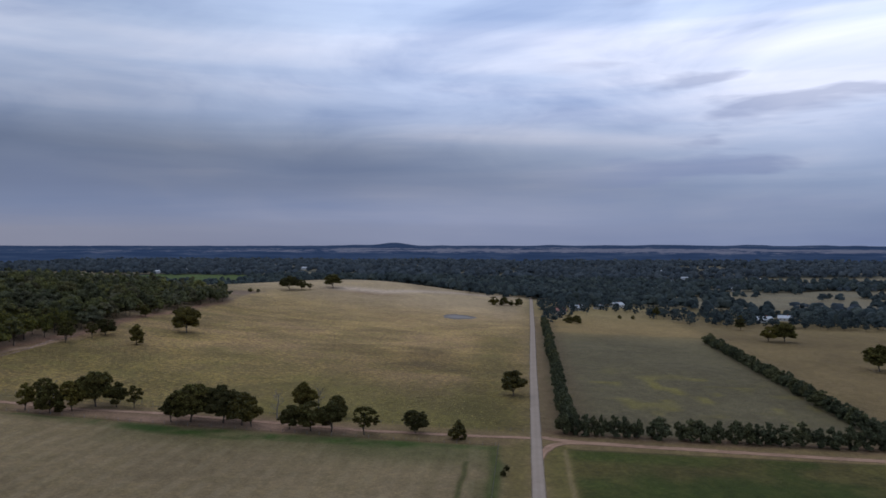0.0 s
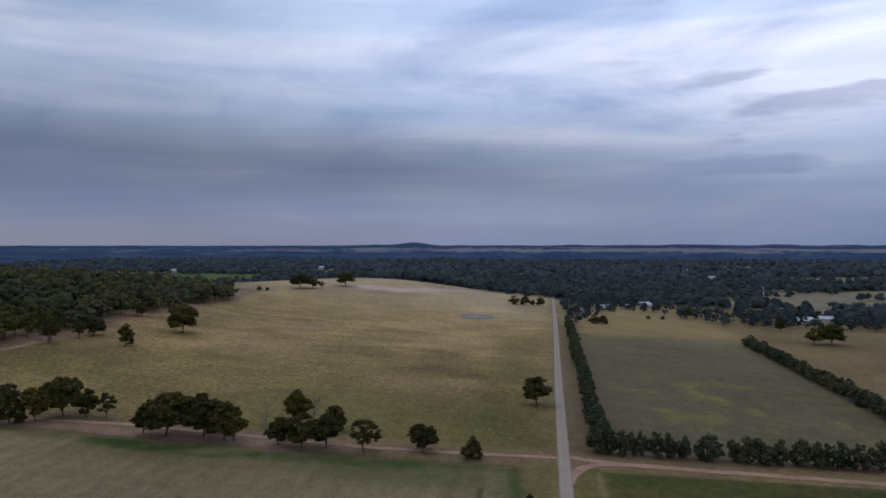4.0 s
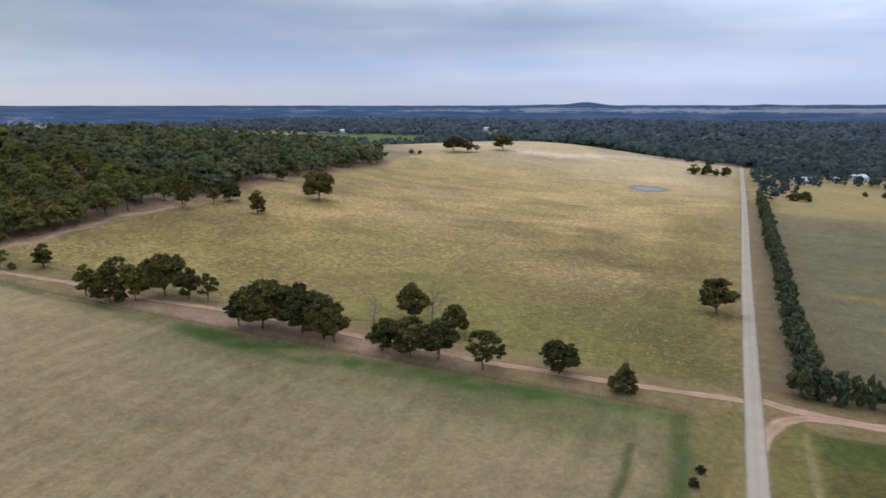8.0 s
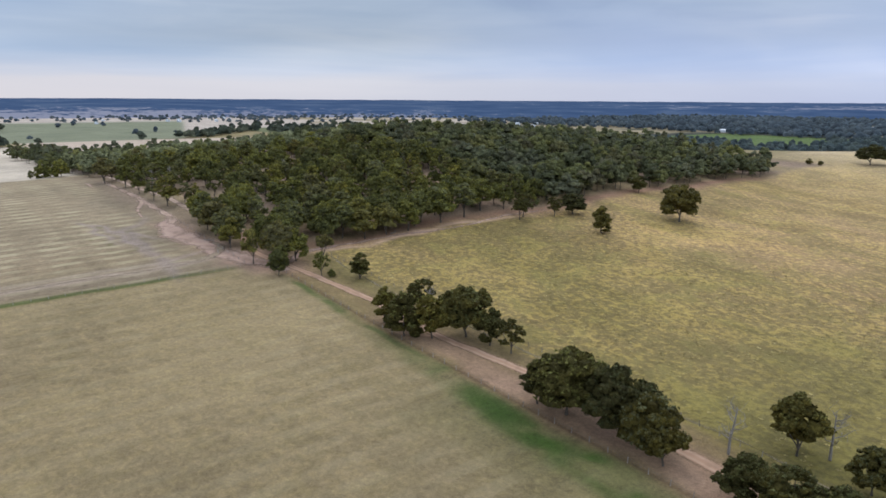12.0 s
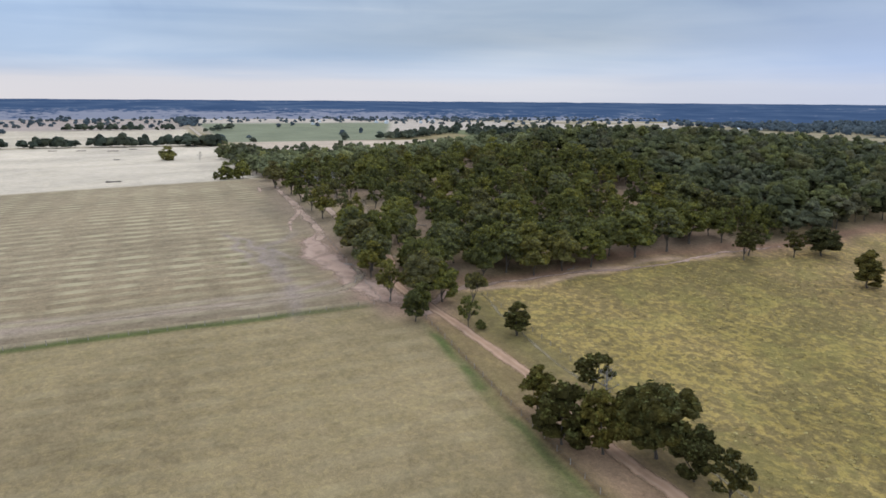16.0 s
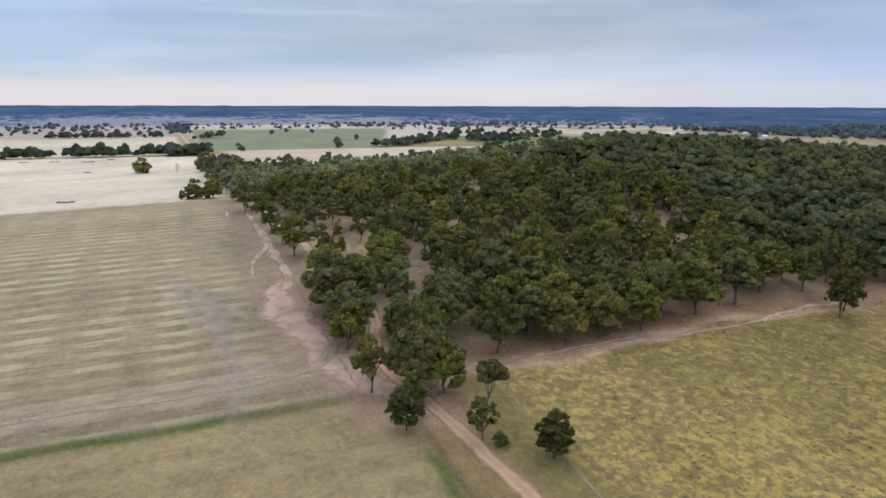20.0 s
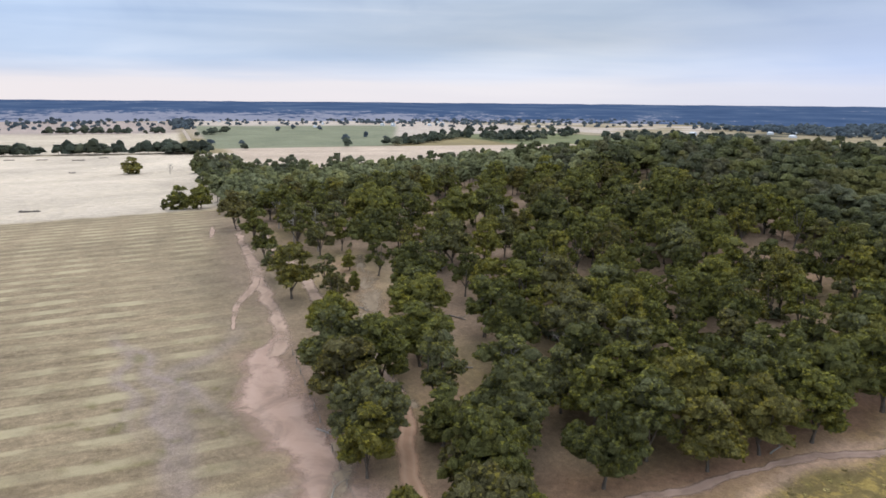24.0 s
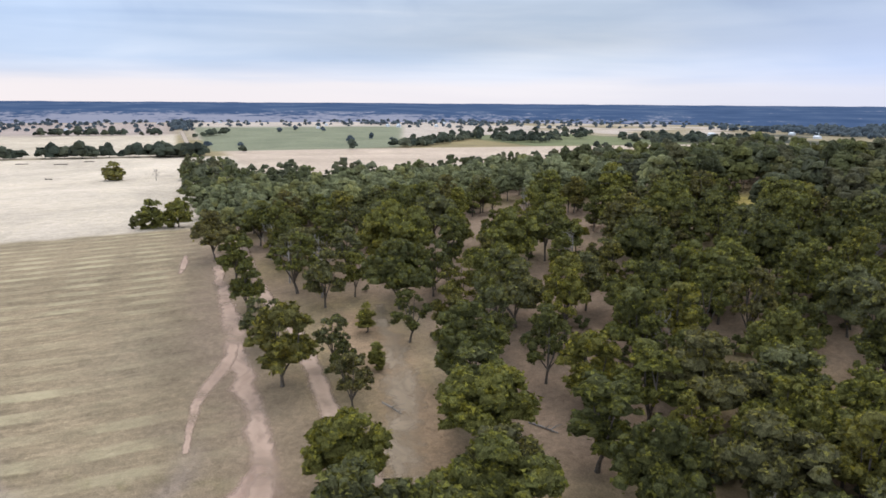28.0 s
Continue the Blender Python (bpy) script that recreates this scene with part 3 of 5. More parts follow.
    lay(box(0.8 * x + 0.2 * jx, y, 11.4, 12.6, -120, -13.5, 0.25) * 0.8, (0.34, 0.29, 0.18), 0.0)
    lay(box(jx, jy, 6, 900, 2, 9, 1.5), (0.25, 0.18, 0.13), 0.0)
    # western fields
    lay(box(jx, jy, -523, -264, -700, -20, 0.9), (0.352, 0.297, 0.226), 0.0, 1.0)
    lay(box(jx * 0.3 + x * 0.7, jy, -265.2, -261.9, -700, -18, 0.35) * 0.9, (0.095, 0.145, 0.036), 0.0, 0.0)
    lay(box(jx, jy, -276, -266, -300, -22, 1.5) * 0.6, (0.24, 0.20, 0.17), 0.0, 0.2)
    lay(box(jx, jy, -1090, -526, -900, 30, 1.5), (0.715, 0.622, 0.575), 0.12, 0.25)
    lay(box(jx, jy, -1200, -640, 25, 900, 4), (0.62, 0.50, 0.45), 0.0, 0.5)
    lay(box(x, y, -1750, -1105, -700, -30, 2), (0.65, 0.56, 0.50), 0.0, 0.6)
    lay(box(x, y, -2600, -1700, -2000, -30, 12), (0.46, 0.38, 0.38), 0.0)
    lay(box(x, y, -2700, -1500, 0, 1500, 12), (0.58, 0.50, 0.48), 0.0)
    lay(box(x, y - 0.32 * (-1213 - x), -2130, -1185, -900, 268, 3) * rise(y, 10, 2) * rise(-x - 0.14 * y, 1176, 3), (0.245, 0.262, 0.190), 0.0, 0.0)
    lay(box(x, y, -1600, -1210, 480, 800, 3), (0.20, 0.22, 0.12), 0.0)
    lay(box(x, y, -2500, -900, 800, 1500, 14) * rise(n3, 0.45, 0.05), (0.36, 0.30, 0.21), 0.0)
    lay(box(x, y, -860, -560, 985, 1290, 3), (0.105, 0.165, 0.045), 0.0, 0.3)
    # floor of the wood, sandy edges
    wood = rise(-x, -(wood_edge(y) + 3), 2.0) * box(x, y, -650, -240, -20, 440, 3)
    lay(wood, (0.335, 0.262, 0.218), 0.0, 0.0)
    lay(box(jx, jy, -404, -312, -8, 14, 3), (0.50, 0.410, 0.340), 0.0, 0.0)
    lay(wood * rise(n1, 0.55, 0.08) * 0.6, (0.25, 0.215, 0.12), 0.3)
    hem = np.exp(-(((jx - wood_edge(y) - 1.5) / 5.0) ** 2)) * box(x, y, -320, -240, 2, 330, 8)
    lay(hem * (0.75 + 0.3 * n1), (0.345, 0.225, 0.180), 0.0)
    scar = np.exp(-(((jx - wood_edge(y) - 6.5) / 2.2) ** 2)) * box(x, y, -320, -240, 10, 85, 8)
    lay(scar * (0.35 + 0.6 * rise(n2, 0.4, 0.1)), (0.50, 0.365, 0.265), 0.0)
    lay(np.exp(-(((0.6 * jx + 0.4 * x + 267.5 - 0.07 * (y - 16)) / 2.2) ** 2)) * box(x, y, -285, -250, 4, 70, 5) * 0.75, (0.54, 0.390, 0.290), 0.0)
    lay(np.exp(-(((jx + 266) / 4.0) ** 2 + ((jy - 17) / 6) ** 2)) * 0.9, (0.56, 0.410, 0.305), 0.0)
    lay(box(jx, jy, -420, -262, -38, -14, 2.5) * 0.65, (0.300, 0.250, 0.190), 0.0, 0.15)
    wash = np.exp(-(((jy + 23 + 2.0 * np.sin(x / 23.0)) / 3.8) ** 2)) * box(x, y, -475, -325, -45, -12, 5)
    lay(wash * (0.5 + 0.3 * n1), (0.42, 0.325, 0.285), 0.0, 0.0)
    trail = np.exp(-(((jy + 33 + np.clip(x + 344, 0, 14) * 0.75 + 3 * (n2 - 0.5)) / 2.6) ** 2)) * box(x, y, -352, -262, -60, -20, 4)
    lay(trail * (0.45 + 0.5 * n1), (0.37, 0.318, 0.335), 0.0, 0.0)
    red = box(jx, jy - 0.12 * (x + 300), -340, -252, -29, -16, 1.4) * (0.45 + 0.35 * rise(n1, 0.35, 0.1))
    lay(red, (0.43, 0.318, 0.285), 0.0, 0.0)
    lay(np.exp(-(((jx + 262) / 13) ** 2 + ((jy + 10) / 8) ** 2)) * 0.95, (0.56, 0.395, 0.345), 0.0, 0.0)
    lay(np.exp(-(((jx + 275) / 10) ** 2 + ((jy + 22) / 4.5) ** 2)) * 0.5, (0.52, 0.390, 0.350), 0.0, 0.0)
    lay(np.exp(-(((jx + 300) / 12) ** 2 + ((jy + 20.5) / 3.5) ** 2)) * 0.8, (0.43, 0.300, 0.260), 0.0, 0.0)
    lay(box(jx, jy, -520, -345, -30, -17, 2.0) * (0.55 + 0.3 * n1), (0.300, 0.245, 0.205), 0.0, 0.0)
    lay(box(jx, jy, -420, -290, -46, -30, 5) * 0.55 * rise(n1, 0.45, 0.1), (0.245, 0.215, 0.185), 0.0, 0.2)
    lay(box(jx, jy, -395, -300, -3, 7, 1.2) * 0.8, (0.42, 0.31, 0.235), 0.0, 0.0)
    lay(np.exp(-(((jx + 419) / 14) ** 2 + ((jy - 139) / 13) ** 2)) * 1.3, (0.36, 0.315, 0.120), 0.6, 0.0)
    lay(np.exp(-(((jx + 332) / 14) ** 2 + ((jy - 108) / 18) ** 2)), (0.37, 0.270, 0.205), 0.1, 0.0)
    turn = np.exp(-(((jx + 275.5 + 0.030 * np.clip(y + 40, 0, 30) ** 2) / 2.6) ** 2)) * box(x, y, -310, -262, -150, -22, 4)
    lay(turn * (0.5 + 0.5 * n2), (0.50, 0.420, 0.400), 0.0, 0.0)
    sweep = np.exp(-(((jx + 281 + 0.022 * np.clip(y + 46, 0, 34) ** 2) / 1.3) ** 2)) * box(x, y, -312, -262, -120, -20, 3)
    lay(sweep * 0.7, (0.46, 0.385, 0.380), 0.0, 0.0)
    swathe = np.exp(-(((jx + 287 + 0.016 * np.clip(y + 52, 0, 34) ** 2) / 1.1) ** 2)) * box(x, y, -318, -262, -110, -24, 3)
    lay(swathe * 0.6, (0.47, 0.415, 0.300), 0.0, 0.0)
    lay(box(jx, jy, -300, -278, -160, -48, 4) * 0.5 * rise(n1, 0.4, 0.1), (0.235, 0.200, 0.150), 0.1, 0.5)
    for bx, by, slope in ((-329, -44, 0.5), (-311, -47, 0.05), (-328, -53, 0.1)):
        vein = np.exp(-(((jy - by - slope * (x - bx) + 4 * (n2 - 0.5)) / 1.5) ** 2)) * box(x, y, bx - 22, bx + 14, -70, -25, 4)
        lay(vein * 0.75, (0.40, 0.345, 0.370), 0.0, 0.0)
    weeds = rise(patches(x, y, 2.3, 71), 0.86, 0.02) * box(x, y, -345, -295, -62, -32, 6)
    lay(weeds * 0.8, (0.17, 0.175, 0.06), 0.0, 0.0)
    lay(np.exp(-(((jx - wood_edge(y) - 9.0) / 1.7) ** 2)) * box(x, y, -320, -240, 4, 105, 6) * (0.55 + 0.45 * rise(n2, 0.4, 0.12)), (0.66, 0.490, 0.415), 0.0)
    near = (rise(x, -285, 12) * rise(-y, -430, 30) + 0.7 * box(x, y, -524, -285, -700, 440, 3))[..., None]
    col = col * (np.array((0.66, 0.61, 0.50)) * (1 - near) + np.array((0.71, 0.602, 0.465)) * near)
    col = col * (1 + 0.16 * box(x, y, -290, -10, 120, 420, 30))[..., None]
    return np.clip(col, 0, 1), tuft, rows


def link_mesh(name, verts, tris, mats, mat_of=None, attributes=(), smooth=True):
    """A mesh object from arrays of corners and triangles."""
    mesh = bpy.data.meshes.new(name)
    verts, tris = np.asarray(verts, np.float32), np.asarray(tris, np.int32)
    mesh.vertices.add(len(verts))
    mesh.vertices.foreach_set("co", verts.ravel())
    sides = tris.shape[1]
    mesh.loops.add(tris.size)
    mesh.loops.foreach_set("vertex_index", tris.ravel())
    mesh.polygons.add(len(tris))
    mesh.polygons.foreach_set("loop_start", np.arange(0, tris.size, sides, dtype=np.int32))
    mesh.polygons.foreach_set("use_smooth", np.full(len(tris), smooth, bool))
    for m in mats:
        mesh.materials.append(m)
    if mat_of is not None:
        mesh.polygons.foreach_set("material_index", np.asarray(mat_of, np.int32))
    for label, kind, values in attributes:
        layer = mesh.attributes.new(label, kind, "POINT")
        field = {"FLOAT": "value", "FLOAT_COLOR": "color", "FLOAT_VECTOR": "vector"}[kind]
        layer.data.foreach_set(field, np.asarray(values, np.float32).ravel())
    mesh.update(calc_edges=True)
    return mesh


def make_ground():
    xs = stretch_of(-4700, 4400, [(-1900, -560, 10), (-560, 150, 2.5), (-345, -267, 1.25), (-267, -259, 0.8), (-30, -8, 0.7), (10, 16, 0.8), (150, 420, 8)])
    ys = stretch_of(-4400, 4700, [(-410, -130, 7), (-130, 60, 2.5), (-64, -25.6, 1.3), (-25.6, -8, 0.8), (60, 560, 4), (560, 1300, 10)])
    gx, gy = np.meshgrid(xs, ys)
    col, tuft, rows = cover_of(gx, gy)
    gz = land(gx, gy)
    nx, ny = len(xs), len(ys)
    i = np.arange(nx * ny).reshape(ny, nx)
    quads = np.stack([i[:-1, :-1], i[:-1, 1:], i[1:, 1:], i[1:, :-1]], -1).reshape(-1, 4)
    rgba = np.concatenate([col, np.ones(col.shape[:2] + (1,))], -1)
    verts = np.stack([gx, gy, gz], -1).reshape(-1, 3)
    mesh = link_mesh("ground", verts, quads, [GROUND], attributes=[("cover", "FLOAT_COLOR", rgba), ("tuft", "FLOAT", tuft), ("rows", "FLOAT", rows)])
    tagged(new("ground", mesh), "dry summer paddocks of straw and yellow grass with bare soil", "ground", kind="structure")


def make_strip(name, line, width, mat, label, category, lift=0.06, rag=0.35, crown=0.06, seed=1, step=2.0):
    """A road or track along a line of places, laid on the ground."""
    line = np.array(line, float)
    run = np.r_[0, np.cumsum(np.hypot(*np.diff(line, axis=0).T))]
    s = np.arange(0, run[-1], step)
    cx, cy = np.interp(s, run, line[:, 0]), np.interp(s, run, line[:, 1])
    # round the bends
    k = np.ones(5) / 5
    cx[2:-2], cy[2:-2] = np.convolve(cx, k, "valid"), np.convolve(cy, k, "valid")
    tx, ty = np.gradient(cx), np.gradient(cy)
    norm = np.hypot(tx, ty)
    ox, oy = -ty / norm, tx / norm
    wide = np.interp(s, run, width) if np.ndim(width) else np.full(len(s), width)
    across = np.linspace(0, 1, 9)
    left = wide * 0.5 + rag * (patches(s, s * 0 + seed, 5, seed) - 0.5) * 2 + rag * (patches(s, s * 0 + seed, 1.7, seed + 3) - 0.5)
    right = wide * 0.5 + rag * (patches(s, s * 0 + seed + 9, 5, seed) - 0.5) * 2 + rag * (patches(s, s * 0 + seed, 1.7, seed + 5) - 0.5)
    off = -right[:, None] * (1 - across) + left[:, None] * across
    x, y = cx[:, None] + ox[:, None] * off, cy[:, None] + oy[:, None] * off
    z = land(x, y) + lift + crown * np.sin(np.pi * across) - (lift + 0.05) * ((across == 0) | (across == 1))
    n = len(s)
    i = np.arange(n * 9).reshape(n, 9)
    quads = np.stack([i[:-1, 1:], i[:-1, :-1], i[1:, :-1], i[1:, 1:]], -1).reshape(-1, 4)
    mesh = link_mesh(name, np.stack([x, y, z], -1).reshape(-1, 3), quads, [mat], attributes=[("across", "FLOAT", np.tile(across, n))])
    return tagged(new(name, mesh), label, category, kind="structure")


def make_backdrop():
    """The hazy rim of the country: low ridges all round."""
    turns = np.linspace(0, 2 * np.pi, 721)
    rings = np.array([2500, 2650, 2850, 3050, 3250, 3450, 3700, 3950, 4200, 4450, 4600])
    a, r = np.meshgrid(turns, rings)
    k = (r - 2500) / 2100
    low = 57.5 * (1 - (1 - k) ** 1.6) - 1.0
    north = np.exp(-(((a - np.pi / 2 + 0.25) / 0.30) ** 2))
    ridge = north * (10 * patches(a * 40, k * 0, 1.6, 4) + 5 * patches(a * 40, k * 0, 0.5, 6))
    cone = 19 * np.exp(-(((a - radians(100.6)) / 0.022) ** 2)) + 7 * np.exp(-(((a - radians(103.5)) / 0.05) ** 2))
    z = low + (ridge + cone) * rise(k, 0.75, 0.06) + 3 * patches(a * 60, r / 200, 1.0, 8) * k
    x, y = -60 + r * np.cos(a), 30 + r * np.sin(a)
    nr, nt = a.shape
    i = np.arange(nr * nt).reshape(nr, nt)
    quads = np.stack([i[:-1, :-1], i[1:, :-1], i[1:, 1:], i[:-1, 1:]], -1).reshape(-1, 4)
    band = np.stack([a * 14, k * 1.6, 0 * a], -1)
    west = np.exp(-(((a - np.pi - 0.1) / 0.8) ** 2))
    open_land = west * np.clip(1.25 - 2.6 * k, 0, 1) + 0.95 * np.exp(-(((k - 0.50) / 0.20) ** 2)) * np.exp(-(((a - 1.45) / 0.8) ** 2)) + 0.3 * west * np.exp(-(((k - 0.7) / 0.1) ** 2))
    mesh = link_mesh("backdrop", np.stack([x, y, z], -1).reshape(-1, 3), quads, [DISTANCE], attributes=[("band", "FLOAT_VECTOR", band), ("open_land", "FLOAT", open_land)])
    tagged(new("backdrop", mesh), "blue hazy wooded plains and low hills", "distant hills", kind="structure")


make_ground()
make_backdrop()
make_strip("road", [(2.2, -420), (2.2, 0), (2.6, 120), (4.2, 330), (5.5, 640), (5.5, 700)], 5.0, GRAVEL, "straight pale gravel road with worn wheel tracks", "gravel road", 0.10, 0.07, 0.10, 1)
make_strip("dirt_track_west", [(0.5, -1.2), (-20, -2.6), (-60, -4.0), (-105, -1.0), (-146, 0), (-178, -3.5), (-210, -3), (-232, -5.5), (-256, -8.6), (-272, -12), (-282, -11.8), (-289, -10.4), (-295, -8.4), (-300, -6.6), (-306, -5.6), (-313, -5.8)], 4.3, DIRT, "orange dirt farm track with two wheel ruts", "dirt track", 0.07, 0.35, 0.02, 2)
make_strip("wood_track", [(-309, -5.6), (-318, -6.4), (-332, -8.6), (-349, -10), (-360, -10), (-372, -9.8), (-382, -9.4), (-400, -11), (-418, -13), (-436, -13.4), (-520, -12)], 4.4, PALE_TRACK, "pale sandy track through the edge of the wood", "dirt track", 0.075, 0.3, 0.02, 13)
make_strip("dirt_track_east", [(4.0, 0.5), (14, -3.2), (30, -4.2), (60, -5.5), (100, -7.5), (180, -11), (420, -18)], 5.6, DIRT, "orange dirt farm track beside a tree row", "dirt track", 0.065, 0.35, 0.03, 3)
make_strip("junction_curve", [(3.4, -26), (4.4, -17), (7.5, -9.0), (13, -5.2), (24, -4.2)], [2.8, 4.6, 5.4, 4.8, 3.0], DIRT, "curved dirt corner where track meets road", "dirt track", 0.085, 0.3, 0.02, 4, 1.0)
make_strip("fence_side_track", [(-60, 4.5), (-95, 11.5), (-113, 11), (-150, 9), (-188, 7), (-217, 6), (-242, 6.5), (-262, 9)], 1.0, FADED, "faint pale vehicle track along the paddock fence", "worn track", 0.05, 0.5, 0.0, 5)
make_strip("sand_wash", [(-468, -20.4), (-440, -21.6), (-426, -21.6), (-410, -21.4), (-393, -21.4), (-380, -21.8), (-368, -21.4), (-356, -20.9), (-346, -21.0), (-338, -22.2), (-332, -25)], [2.0, 3.2, 4.2, 5.4, 5.4, 6.0, 5.2, 4.4, 4.6, 4.8, 4.0], SAND, "pale pink sandy wash along the wood", "sandy wash", 0.09, 0.8, 0.0, 7, 1.0)
make_strip("sand_branch", [(-388, -22.0), (-382, -22.8), (-376, -24.8), (-369, -28.2), (-364, -29.6), (-358, -30.6), (-350, -31.4)], [2.8, 3.4, 3.6, 3.2, 2.6, 2.0, 1.2], SAND, "narrow pale sandy rill", "sandy wash", 0.10, 0.3, 0.0, 8, 0.7)
make_strip("sand_spur", [(-470, -29), (-462, -29.6), (-450, -30.6), (-446, -31)], [1.6, 2.6, 2.0, 0.8], SAND, "small pale sandy scrape in the stubble", "sandy wash", 0.08, 0.5, 0.0, 18, 0.7)
make_strip("glade_sand", [(-398, 9.2), (-382, 6.6), (-366, 4.4), (-352, 1.2), (-341, -2.4), (-330, -4.5), (-316, -5.2), (-302, -4.4)], [3.0, 5.4, 7.0, 8.4, 8.4, 8.0, 6.0, 3.0], GLADE, "sandy worn strip in the wood's glade", "sandy track", 0.06, 1.2, 0.0, 9, 0.8)
make_strip("bare_soil", [(-344, -22.0), (-338, -25.4), (-333, -27.2), (-326, -26.8), (-320, -28.0), (-312, -26.6), (-306, -26.8), (-300, -24.6), (-293, -23.4), (-285, -23.6), (-276, -21.2), (-267, -17.4), (-259, -13.2), (-251, -10.4)], [2.5, 6.0, 9.0, 10.5, 16.0, 16.5, 15.5, 13.5, 12.5, 12.5, 14.0, 14.5, 12.0, 5.0], SOIL, "bare pink soil at the corner of the wood", "bare soil", 0.045, 1.6, 0.0, 21, 0.7)
make_strip("headland_track", [(-297, -20), (-291, -19.5), (-284, -22.2), (-279.6, -26.5), (-277, -33), (-275, -44), (-275.2, -61), (-276, -74), (-276, -96)], [2.0, 3.8, 4.6, 4.2, 3.4, 2.2, 1.6, 1.2, 0.8], GLADE, "faint sandy track along the field's headland", "worn track", 0.10, 0.6, 0.0, 23, 0.8)
make_strip("hem_path", [(-258, -8), (-264, -2), (-267.5, 6), (-267.5, 16), (-267, 27), (-267.4, 45), (-263.6, 59), (-262.6, 81), (-265, 101), (-262, 126)], [4.0, 4.2, 3.2, 3.0, 2.4, 2.2, 2.4, 2.2, 2.0, 1.2], SOIL, "pale sandy path along the edge of the wood", "sandy path", 0.07, 0.9, 0.0, 24, 0.8)
make_strip("far_road", [(-1105, -12), (-1300, -14), (-1900, -18)], 9.0, GRAVEL, "straight pale road over the plain", "gravel road", 0.25, 0.4, 0.1, 10, 8.0)

# ---- trees ----
def ball():
    """A coarse ball: an octahedron split once."""
    base = np.array([(1, 0, 0), (-1, 0, 0), (0, 1, 0), (0, -1, 0), (0, 0, 1), (0, 0, -1)], float)
    faces = [(0, 2, 4), (2, 1, 4), (1, 3, 4), (3, 0, 4), (2, 0, 5), (1, 2, 5), (3, 1, 5), (0, 3, 5)]
    verts, tris, middle = [tuple(v) for v in base], [], {}

    def half(a, b):
        key = (min(a, b), max(a, b))
        if key not in middle:
            v = np.array(verts[a]) + np.array(verts[b])
            verts.append(tuple(v / np.linalg.norm(v)))
            middle[key] = len(verts) - 1
        return middle[key]

    for a, b, c in faces:
        ab, bc, ca = half(a, b), half(b, c), half(c, a)
        tris += [(a, ab, ca), (ab, b, bc), (ca, bc, c), (ab, bc, ca)]
    return np.array(verts), np.array(tris)


BALL_V, BALL_T = ball()


def unit(v):
    return v / np.maximum(np.linalg.norm(v, axis=-1, keepdims=True), 1e-9)


# a puff of leaves: a ball open below, and a plainer dome for far crowns
PUFF_T = BALL_T[BALL_V[BALL_T][:, :, 2].mean(1) > -0.62]
DOME_V = np.array([(0, 0, 1.0)] + [(0.74 * math.cos(k * 1.0472), 0.74 * math.sin(k * 1.0472), 0.66) for k in range(6)] + [(math.cos(k * 1.0472 + 0.5), math.sin(k * 1.0472 + 0.5), -0.2) for k in range(6)])
DOME_T = np.array([(0, 1 + k, 1 + (k + 1) % 6) for k in range(6)] + [(1 + k, 7 + k, 1 + (k + 1) % 6) for k in range(6)] + [(1 + (k + 1) % 6, 7 + k, 7 + (k + 1) % 6) for k in range(6)])


def leaf_sprays(rng, centres, spread, squash, total, size):
    """Small leaf sprays, one three-cornered blade each, that stand out from the puffs."""
    n = total
    who = rng.choice(len(centres), n, p=spread ** 2 / np.sum(spread ** 2))
    way = unit(rng.normal(size=(n, 3)) + (0, 0, 0.85))
    p = centres[who] + way * (spread[who] * rng.uniform(0.88, 1.22, n))[:, None] * (1, 1, squash)
    normal = unit(way + 0.75 * rng.normal(size=(n, 3)))
    t = unit(np.cross(normal, rng.normal(size=(n, 3))))
    b = np.cross(normal, t)
    s = size * (0.55 + 0.9 * rng.random((n, 1)))
    verts = np.stack([p + t * s, p - t * s * 0.7 + b * s * 0.62, p - t * s * 0.5 - b * s * 0.7], 1).reshape(-1, 3)
    return verts, np.arange(n * 3).reshape(n, 3)


def leaf_puffs(rng, centres, spread, squash, fine=True):
    """The billows of a crown, each with an uneven skin."""
    shape_v, shape_t = (BALL_V, PUFF_T) if fine else (DOME_V, DOME_T)
    n = len(centres)
    rough = rng.uniform(0.66, 1.26, (n, len(shape_v), 1))
    turn = rng.uniform(0, 6.28, n)
    c, d = np.cos(turn)[:, None], np.sin(turn)[:, None]
    v = np.stack([shape_v[:, 0] * c - shape_v[:, 1] * d, shape_v[:, 0] * d + shape_v[:, 1] * c, np.broadcast_to(shape_v[:, 2], (n, len(shape_v)))], -1)
    verts = centres[:, None] + v * rough * spread[:, None, None] * (1, 1, squash)
    tris = (np.arange(n)[:, None, None] * len(shape_v) + shape_t[None]).reshape(-1, 3)
    return verts.reshape(-1, 3), tris


def clump_cores(rng, centres, spread, squash, share=0.8):
    """The dense, shaded inside of each clump."""
    n = len(centres)
    rough = 0.85 + 0.36 * rng.random((n, len(BALL_V), 1))
    flat = np.where(BALL_V[:, 2:] < 0, (1.0, 1.0, 0.65), (1.0, 1.0, 1.0)) * (1, 1, squash)
    verts = centres[:, None] + BALL_V[None] * rough * spread[:, None, None] * share * flat[None]
    tris = (np.arange(n)[:, None, None] * len(BALL_V) + BALL_T[None]).reshape(-1, 3)
    return verts.reshape(-1, 3), tris


